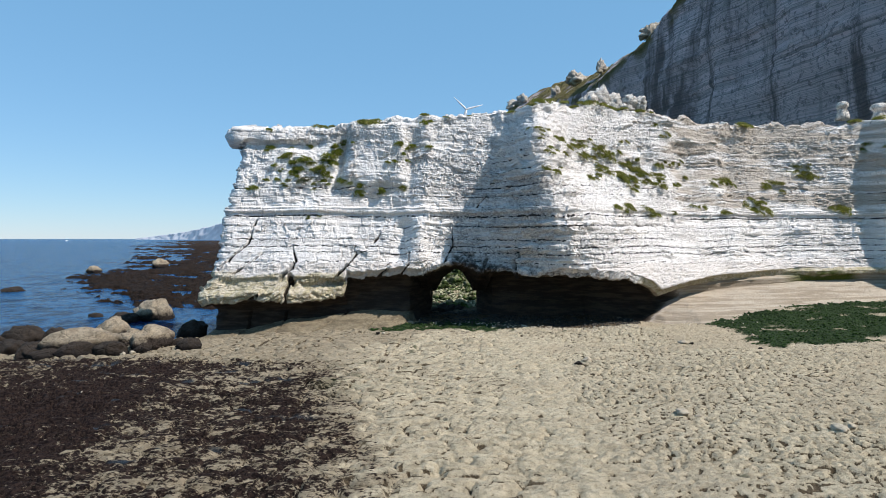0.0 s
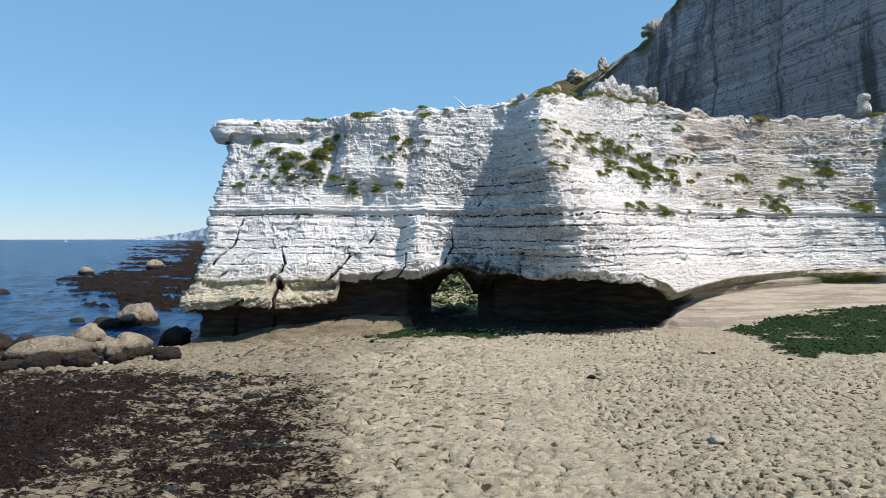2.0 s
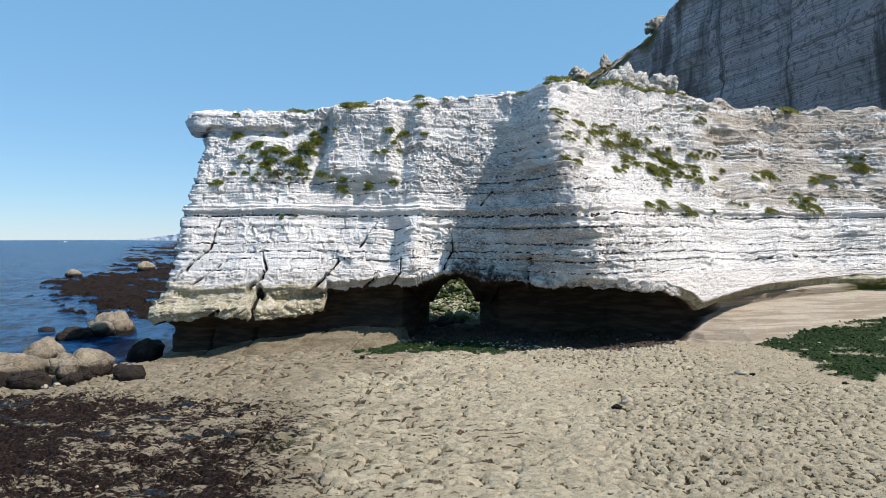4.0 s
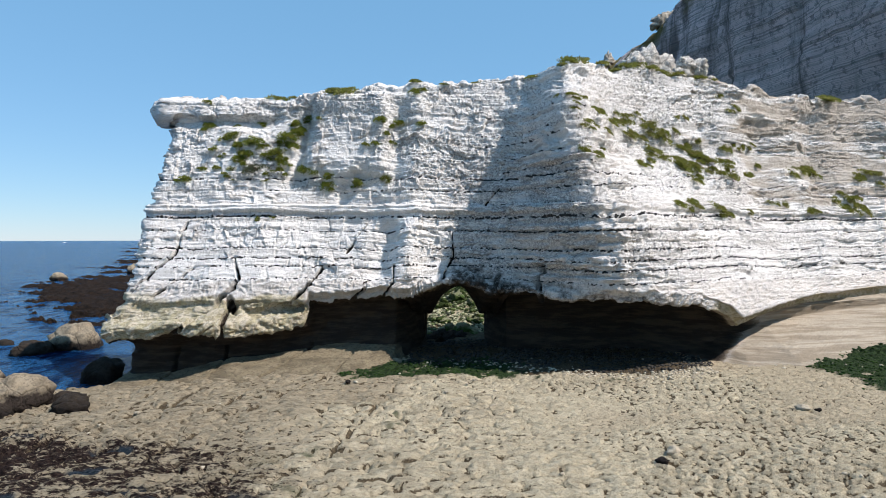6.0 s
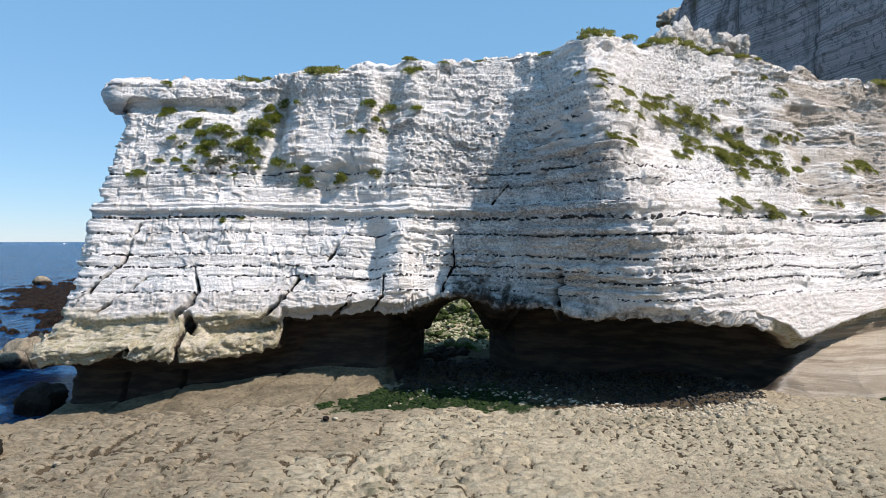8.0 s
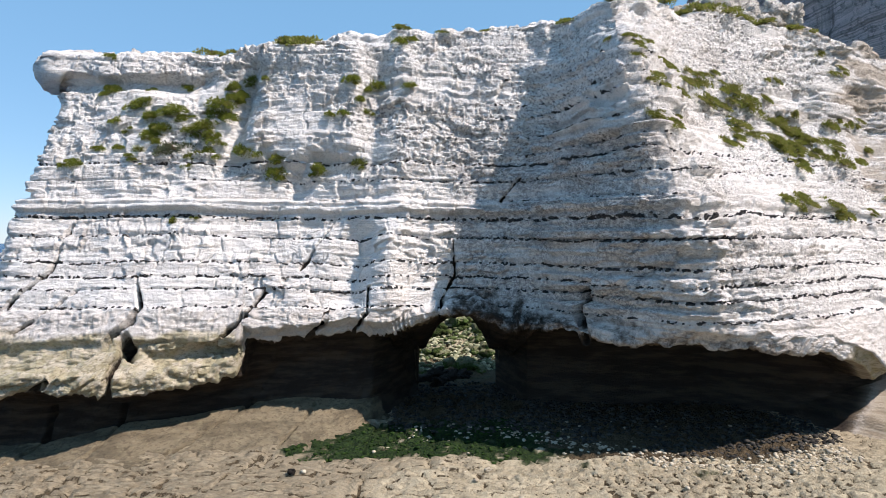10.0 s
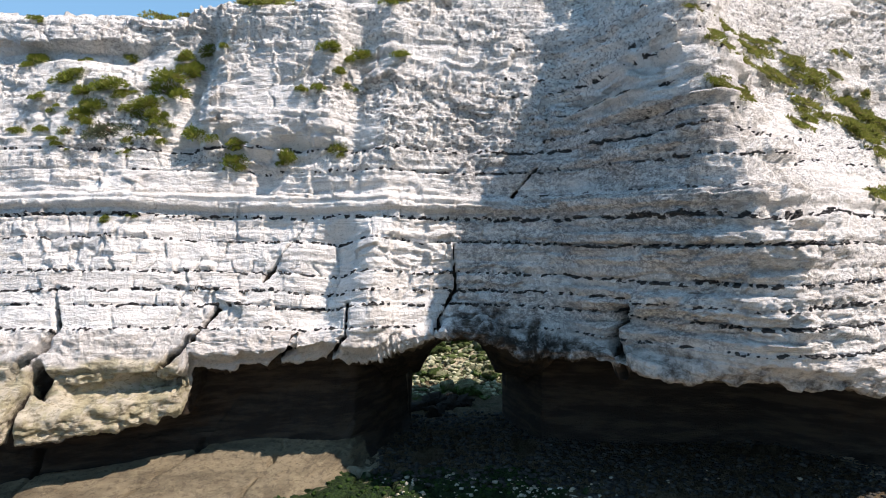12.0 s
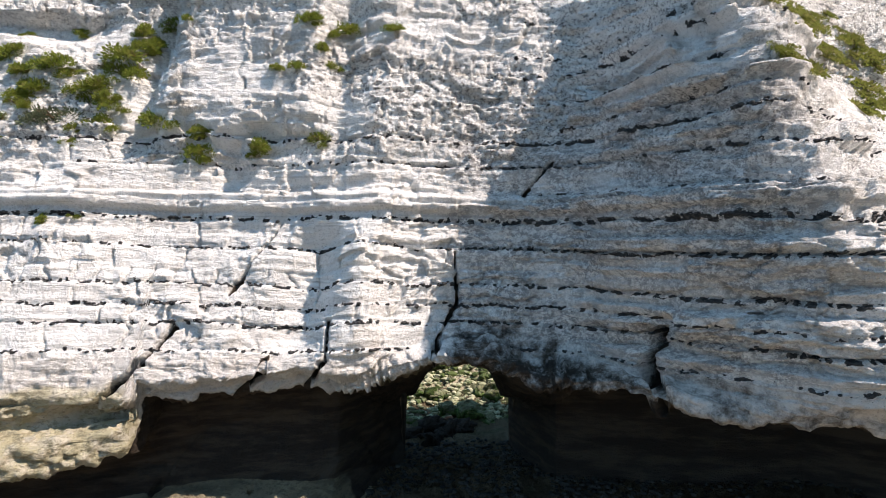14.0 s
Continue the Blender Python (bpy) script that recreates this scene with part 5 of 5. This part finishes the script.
pebble_field("cave_pebbles", 7500, 5, cave_floor, 0.095, SHADED_SHINGLE, "beach pebbles under the arch, coloured dark for the shade there")
pebble_field("shore_pebbles", 3000, 6, open_shore, 0.08, PEBBLE, "scattered small white pebbles on the shore")


def sea_lettuce(rng):
    """A place on the green beds of the shore."""
    if rng.random() < 0.75:
        x, y = rng.uniform(20, 46), rng.uniform(37, 60)
    else:
        x, y = rng.uniform(-9, 4), rng.uniform(50.5, 57)
        if rng.random() < 0.5:
            return None
    i, j = min(int(np.searchsorted(GYS, y)), len(GYS) - 1), min(int(np.searchsorted(GXS, x)), len(GXS) - 1)
    return (x, y, ground_at(x, y)) if GGREEN[i, j] > 0.45 else None


pebble_field("sea_lettuce", 14000, 16, sea_lettuce, 0.075, WEED, "clumps of dark green sea lettuce on the shore")

# algae-covered boulders beyond the arch
rng = random.Random(8)
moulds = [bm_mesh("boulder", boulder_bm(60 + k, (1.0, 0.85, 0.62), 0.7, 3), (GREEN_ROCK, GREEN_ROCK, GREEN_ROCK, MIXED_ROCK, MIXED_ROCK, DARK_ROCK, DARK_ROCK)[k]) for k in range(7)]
ARCH_LABELS = ("rounded boulder green with algae beyond the arch", "half bare pale boulder beyond the arch", "boulder beyond the arch, coloured dark for the wall's shade")
for k in range(275):
    x, y = rng.uniform(-5.0, 8.5), 66.0 + 17.0 * rng.random() ** 0.9
    # boulders out of the sun take the dark rock, painting in the wall's shadow
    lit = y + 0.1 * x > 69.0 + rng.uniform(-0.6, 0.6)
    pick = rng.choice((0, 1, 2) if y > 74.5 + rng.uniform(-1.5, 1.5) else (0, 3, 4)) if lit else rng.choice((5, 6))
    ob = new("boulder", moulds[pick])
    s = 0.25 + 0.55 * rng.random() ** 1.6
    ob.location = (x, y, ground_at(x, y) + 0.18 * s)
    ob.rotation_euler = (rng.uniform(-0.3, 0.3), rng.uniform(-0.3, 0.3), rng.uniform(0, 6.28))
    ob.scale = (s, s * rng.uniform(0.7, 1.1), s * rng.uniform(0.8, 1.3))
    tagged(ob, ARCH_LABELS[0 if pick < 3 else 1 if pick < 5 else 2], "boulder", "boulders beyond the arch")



def beyond_arch(rng):
    x, y = rng.uniform(-5.5, 9), rng.uniform(69.5, 75.5)
    return x, y, ground_at(x, y)


def on_mound(rng):
    x, y = rng.uniform(-5.5, 9), rng.uniform(73.0, 85)
    return x, y, ground_at(x, y)


pebble_field("arch_stones", 2600, 14, beyond_arch, 0.16, ARCH_STONE, "pale and algae-green stones beyond the arch", False)
pebble_field("mound_stones", 3200, 15, on_mound, 0.22, MOUND_STONE, "dark green algae-covered stones beyond the arch", False)

# crags on the wall's crest
for seed, x, y, z, size, label in (
    (71, 17.0, 62.3, 23.4, (1.15, 0.9, 1.3), "jagged white chalk crag on the crest"), (72, 15.8, 61.6, 22.9, (1.1, 1.0, 1.0), "jagged white chalk crag on the crest"),
    (73, 18.4, 62.6, 22.9, (1.0, 0.9, 1.1), "jagged white chalk crag on the crest"), (74, 20.4, 63.0, 23.3, (0.8, 0.8, 0.85), "round-topped chalk block on the crest"),
    (75, 21.5, 63.0, 23.1, (0.75, 0.7, 0.8), "round-topped chalk block on the crest"), (76, 22.6, 63.2, 22.1, (0.6, 0.5, 0.45), "small chalk block on the crest"),
    (77, 16.4, 61.0, 22.2, (0.9, 0.7, 0.6), "small chalk block on the crest"), (78, 19.4, 62.0, 22.3, (0.9, 0.7, 0.6), "small chalk block on the crest"),
):
    ob = new("crag", bm_mesh("crag", boulder_bm(seed, size, 0.45, 4), CRAG))
    ob.location = (x, y, z)
    tagged(ob, label, "rock", "crags on the crest")


def pinnacle(x, y, z, s, seed, label):
    """A weathered mushroom of chalk: a stacked, waisted shaft with an overhanging cap."""
    bm = bmesh.new()
    n, prof = 28, [(0.0, -1.6), (1.15, -1.6), (1.0, -0.8), (0.85, -0.3), (0.70, 0.15), (0.66, 0.45), (0.88, 0.62), (1.02, 0.85), (1.0, 1.15), (0.8, 1.4), (0.45, 1.55), (0.0, 1.6)]
    rings = []
    for r, h in prof:
        ring = []
        for k in range(n):
            a = 2 * math.pi * k / n
            q = Vector((math.cos(a), math.sin(a), h))
            rr = r * (1 + 0.28 * noise.noise(q * 1.3 + Vector((seed, 0, 0))) + 0.14 * noise.noise(q * 4 + Vector((0, seed, 0))))
            ring.append(bm.verts.new((rr * q.x * s, rr * q.y * s, (h + 0.1 * noise.noise(q * 2)) * s)))
        rings.append(ring)
    for a, b in zip(rings[:-1], rings[1:]):
        for k in range(n):
            bm.faces.new((a[k], a[(k + 1) % n], b[(k + 1) % n], b[k]))
    bmesh.ops.remove_doubles(bm, verts=bm.verts, dist=1e-5)
    ob = new("rock_pinnacle", bm_mesh("rock_pinnacle", bm, CRAG))
    ob.location = (x, y, z)
    return tagged(ob, label, "rock", "pinnacles")


pinnacle(47.3, 68.9, 23.6, 0.68, 3, "mushroom-shaped chalk pinnacle on the wall's top")
for x, y, z, size, seed in ((96.5, 283, 106.5, (3.0, 3.0, 6.0), 121), (100.5, 285, 109.0, (3.0, 3.0, 4.0), 122), (88, 337, 105.5, (1.8, 1.8, 5.0), 123), (83, 381, 111.0, (4.2, 4, 6.5), 124),
                            (88, 386, 111.0, (4.0, 4, 5.0), 125), (66, 500, 123.0, (4.0, 4, 8.0), 126), (61, 515, 122.0, (4.5, 4, 8.0), 127), (78, 420, 111.0, (2.5, 3, 5.0), 128)):
    ob = new("crag", bm_mesh("crag", boulder_bm(seed, tuple(v * k for v, k in zip(size, (1.3, 1.2, 0.62))), 0.85, 4), BROW))
    ob.location = (x, y, z - 2.6)
    tagged(ob, "weathered rock pinnacle on the high cliff's brow", "rock", "crags on the brow")
pinnacle(52.4, 70.0, 23.4, 0.85, 9, "broad chalk pinnacle on the wall's top")


# ---- plants on the chalk ----
def leaf_clump(seed, count, flat, leaf, droop):
    """Many small pointed leaves on a domed clump of uneven outline."""
    rng = random.Random(seed)
    verts, faces = [], []
    lobes = [(rng.uniform(-0.6, 0.6), rng.uniform(-0.45, 0.45), rng.uniform(0.35, 0.62)) for _ in range(5)]
    for _ in range(count):
        lx, ly, lr = rng.choice(lobes)
        a, e = rng.uniform(0, 6.283), math.asin(rng.uniform(-0.15, 1.0))
        r = lr * rng.uniform(0.55, 1.08)
        p = Vector((lx + r * math.cos(a) * math.cos(e), ly + r * math.sin(a) * math.cos(e), flat * r * math.sin(e) * 1.5))
        out = Vector((math.cos(a) * math.cos(e), math.sin(a) * math.cos(e), math.sin(e) + 0.35 - droop * rng.random())).normalized()
        side = out.cross(Vector((rng.uniform(-1, 1), rng.uniform(-1, 1), rng.uniform(-1, 1)))).normalized()
        ln, w = leaf * rng.uniform(0.6, 1.4), leaf * rng.uniform(0.22, 0.42)
        mid = p + out * ln * 0.5 + side.cross(out) * ln * 0.12
        i = len(verts)
        verts += [p, mid + side * w, p + out * ln, mid - side * w]
        faces.append((i, i + 1, i + 2, i + 3))
    return verts, faces


def stem_bm(seed):
    rng = random.Random(seed)
    bm = bmesh.new()
    for _ in range(7):
        a = rng.uniform(0, 6.28)
        tip = Vector((0.4 * math.cos(a), 0.35 * math.sin(a), rng.uniform(0.15, 0.4)))
        m = Matrix.Translation(tip * 0.5) @ tip.to_track_quat("Z", "Y").to_matrix().to_4x4()
        bmesh.ops.create_cone(bm, segments=5, radius1=0.035, radius2=0.015, depth=tip.length, matrix=m)
    return bm


STEM = plain("woody_stem", (0.14, 0.10, 0.06), 0.85, 9.0)
BUSH = [soup_mesh("foliage", *leaf_clump(700 + k, 800, 0.55, 0.145, 0.5), LEAF) for k in range(5)]
SAGE = [soup_mesh("foliage", *leaf_clump(720, 1200, 0.45, 0.10, 0.6), GREY_LEAF)]
TURF = [soup_mesh("foliage", *leaf_clump(740 + k, 460, 0.30, 0.17, 0.4), GRASS) for k in range(4)]
STEMS = [bm_mesh("stem", stem_bm(760 + k), STEM) for k in range(2)]


def plant(name, meshes, x, z, s, label, category, group, rng, lie=0.7):
    place, normal = on_wall(x, z)
    ob = new(name)
    up = (normal * lie + Vector((0, 0, 1.0))).normalized()
    turn = up.to_track_quat("Z", "Y").to_matrix().to_4x4() @ Matrix.Rotation(rng.uniform(0, 6.28), 4, "Z")
    ob.matrix_world = Matrix.Translation(place + normal * 0.04) @ turn
    for data, nm in ((rng.choice(meshes), "foliage"), (rng.choice(STEMS), "stem")):
        o = new(nm, data)
        o.parent = ob
        o.scale = (1.2 * s * rng.uniform(0.85, 1.15), 1.1 * s * rng.uniform(0.7, 1.0), 1.15 * s * rng.uniform(0.8, 1.1))
    return tagged(ob, label, category, group)


SEAWARD = [
    (-17.7, 17.8, 0.56), (-15.7, 17.0, 0.74), (-13.7, 16.5, 0.92), (-16.8, 16.0, 0.37), (-16.4, 15.4, 0.34), (-14.4, 15.6, 0.73), (-14.8, 14.9, 0.48),
    (-12.2, 15.2, 0.73), (-12.1, 14.3, 0.49), (-12.8, 13.5, 0.30), (-12.8, 14.0, 0.30), (-11.3, 16.2, 0.87), (-10.9, 16.9, 1.00), (-11.1, 18.0, 0.63),
    (-10.1, 18.4, 0.63), (-1.8, 20.4, 0.62), (-19.2, 13.6, 0.48), (-15.6, 13.8, 0.26), (-17.8, 14.4, 0.36), (-16.5, 14.5, 0.36), (-9.9, 14.3, 0.80),
    (-8.0, 14.0, 0.49), (-8.2, 13.1, 0.55), (-6.2, 13.4, 0.67), (-3.8, 13.6, 0.54), (-4.2, 18.1, 0.62), (-4.5, 16.2, 0.37), (-3.0, 17.9, 0.53),
    (-3.8, 17.1, 0.40), (-1.2, 17.8, 0.43)]
SEAWARD_MORE = [
    (-13.1, 10.7, 0.29), (-13.6, 18.1, 0.38), (-15.3, 17.9, 0.22), (-17.8, 19.7, 0.32), (-5.2, 16.2, 0.37), (-3.4, 16.4, 0.36), (-12.0, 15.8, 0.5), (-11.7, 14.9, 0.5),
    (-10.5, 17.5, 0.6), (-14.9, 15.3, 0.4), (-12.0, 10.7, 0.16), (-15.2, 14.3, 0.5), (-13.2, 16.1, 0.5)]
CREST = [(-12.6, 20.2, 0.85), (-11.2, 20.3, 0.52), (-7.9, 20.3, 0.95), (-6.8, 20.4, 0.95), (-1.8, 21.2, 0.60), (7.1, 21.4, 0.57), (9.0, 22.2, 0.56), (9.9, 22.0, 0.91),
         (12.4, 22.3, 0.76), (14.7, 22.4, 0.78), (35.1, 21.6, 0.96), (35.3, 21.5, 0.70), (48.9, 22.2, 0.9), (50.3, 22.6, 0.9), (11.0, 22.4, 0.5), (0.5, 21.0, 0.3), (3.0, 21.2, 0.3), (15.6, 22.6, 0.7), (16.6, 22.4, 0.8), (17.8, 22.2, 0.6), (18.8, 22.2, 0.7), (19.8, 22.2, 0.6), (21.2, 22.2, 0.7), (22.6, 22.0, 0.5), (13.6, 22.4, 0.6)]
LANDWARD = [
    (8.7, 19.0, 0.42), (9.6, 18.7, 0.47), (9.0, 18.0, 0.35), (9.6, 16.8, 0.60), (10.0, 14.9, 0.60), (11.8, 16.8, 0.59), (11.8, 18.4, 0.73), (13.2, 18.3, 0.90), (13.7, 17.7, 0.50),
    (16.2, 18.0, 0.52), (14.8, 18.4, 0.51), (16.0, 17.1, 1.1), (17.0, 16.8, 1.1), (15.4, 14.9, 1.00), (17.6, 14.6, 1.10), (19.7, 14.2, 1.05), (22.4, 14.3, 0.94), (21.2, 15.1, 1.2),
    (22.4, 15.2, 1.2), (24.5, 16.6, 0.56), (23.1, 16.4, 0.55), (20.4, 16.8, 0.41), (20.0, 15.9, 0.9), (19.1, 18.7, 0.40), (22.8, 20.6, 0.42), (24.1, 19.7, 0.42), (25.2, 14.5, 0.55)]
LANDWARD_MORE = [
    (18.2, 11.3, 0.85), (20.4, 11.2, 0.80), (23.6, 11.3, 0.39), (28.2, 11.7, 0.62), (30.1, 11.4, 0.49), (30.8, 15.1, 1.0), (32.8, 15.1, 0.90), (26.1, 16.7, 0.36), (27.2, 15.2, 0.43),
    (37.9, 14.7, 1.3), (41.2, 16.3, 1.4), (36.2, 11.8, 1.4), (35.0, 12.0, 1.2), (45.8, 11.8, 1.0), (44.9, 12.0, 0.65), (49.6, 19.1, 0.90), (42.0, 16.0, 1.1), (16.6, 15.8, 0.9),
    (18.6, 15.9, 0.9), (12.6, 17.4, 0.6), (18.4, 14.9, 0.9), (10.6, 14.8, 0.5), (9.2, 14.9, 0.4), (14.3, 16.9, 0.7)]
rng = random.Random(12)
for spots, meshes, label in ((SEAWARD, BUSH, "green cliff cabbage clump rooted in a chalk ledge"), (SEAWARD_MORE, BUSH, "small green plant rooted in the chalk face")):
    for x, z, s in spots:
        plant("cliff_plant", meshes, x, z, s if s < 0.6 else 0.82 * s, label, "plant", "plants on the chalk face", rng)
        for _ in range(2 if s > 0.45 else 1):
            plant("cliff_plant", meshes, x + rng.gauss(0, 0.9 * s), z + rng.gauss(0, 0.4 * s), s * rng.uniform(0.4, 0.7), "small green plant rooted in the chalk face", "plant", "plants on the chalk face", rng)
plant("cliff_plant", SAGE, -13.5, 14.4, 0.85, "grey-green leafy clump among the cliff plants", "plant", "plants on the chalk face", rng)
for x, z, s in CREST:
    plant("grass_tuft", TURF, x, z, s, "dry green turf tuft on the cliff's crest", "grass", "turf on the crest", rng, 0.4)
for spots in (LANDWARD, LANDWARD_MORE):
    for x, z, s in spots:
        for _ in range(2 + int(s * 3)):
            dx, dz = rng.gauss(0, 0.7 * s), rng.gauss(0, 0.32 * s)
            plant("grass_tuft", TURF, x + dx, z + dz, min(s, 0.8) * rng.uniform(0.5, 0.9), "green turf clump on a sloping chalk shelf", "grass", "turf on the shelves", rng, 1.2)


# ---- flint in the seams ----
def flint_nodules():
    rows, cols = np.where(WFLINT > 0.45)
    pick = np.random.RandomState(4).permutation(len(rows))[:8000]
    spots = iter([(WX[r, c], WY[r, c], WZ[r, c]) for r, c in zip(rows[pick], cols[pick])])
    return pebble_field("flint_nodules", len(pick), 9, lambda g: next(spots), 0.05, FLINT, "dark flint nodules lying in rows along the seams")


flint_nodules()


# ---- far things ----
WHITE = plain("white_paint", (0.80, 0.80, 0.80), 0.4)


def wind_turbine(x, y, base, hub, blade, turn):
    thing = tagged(new("wind_turbine"), "white three-bladed wind turbine standing on the plateau", "wind turbine")
    thing.location = (x, y, base)
    bm = bmesh.new()
    bmesh.ops.create_cone(bm, cap_ends=True, segments=24, radius1=2.0, radius2=1.1, depth=hub - base, matrix=Matrix.Translation((0, 0, (hub - base) / 2)))
    part("tower", bm, WHITE, thing)
    bm = bmesh.new()
    bmesh.ops.create_uvsphere(bm, u_segments=20, v_segments=12, radius=1.0, matrix=pose(0, 1.5, hub - base) @ Matrix.Diagonal((1.5, 4.2, 1.5, 1)))
    part("nacelle", bm, WHITE, thing)
    for k in range(3):
        bm = bmesh.new()
        rings = []
        for f, w, th in ((0, 0.5, 0.5), (0.08, 0.9, 0.45), (0.2, 1.25, 0.3), (0.6, 0.8, 0.16), (1.0, 0.15, 0.05)):
            rings.append([bm.verts.new((w * math.cos(a), th * math.sin(a), blade * f)) for a in [i * math.pi / 4 for i in range(8)]])
        for a, b in zip(rings[:-1], rings[1:]):
            for i in range(8):
                bm.faces.new((a[i], a[(i + 1) % 8], b[(i + 1) % 8], b[i]))
        bm.faces.new(rings[-1])
        bm.transform(pose(0, -3.0, hub - base, 0, turn + 120 * k, 0))
        part("blade", bm, WHITE, thing)
    return thing


wind_turbine(26.8, 697.0, 96.0, 154.9, 20.0, -45)


def motor_boat(x, y, heading):
    thing = tagged(new("motor_boat"), "small white motor boat far out on the water", "boat")
    thing.matrix_world = pose(x, y, SEA_Z - 0.2, 0, 0, heading)
    bm = bmesh.new()
    rings = []
    for f, w, h in ((-1, 0.75, 1.0), (-0.4, 1.0, 1.0), (0.3, 0.95, 1.1), (0.75, 0.55, 1.3), (1.0, 0.06, 1.5)):
        rings.append([bm.verts.new((f * 5.0, s * w * 1.6 * k, z)) for s, k, z in ((-1, 1, h * 1.2), (-1, 0.7, 0), (1, 0.7, 0), (1, 1, h * 1.2))])
    for a, b in zip(rings[:-1], rings[1:]):
        for i in range(4):
            bm.faces.new((a[i], a[(i + 1) % 4], b[(i + 1) % 4], b[i]))
    bm.faces.new(rings[0])
    part("hull", bm, WHITE, thing)
    bm = bmesh.new()
    bmesh.ops.create_cube(bm, size=1.0, matrix=pose(-0.8, 0, 2.1) @ Matrix.Diagonal((3.6, 2.2, 2.0, 1)))
    bmesh.ops.bevel(bm, geom=bm.edges[:], offset=0.25, segments=2, affect="EDGES")
    part("cabin", bm, WHITE, thing)
    return thing


motor_boat(-1170, 1895, 25)
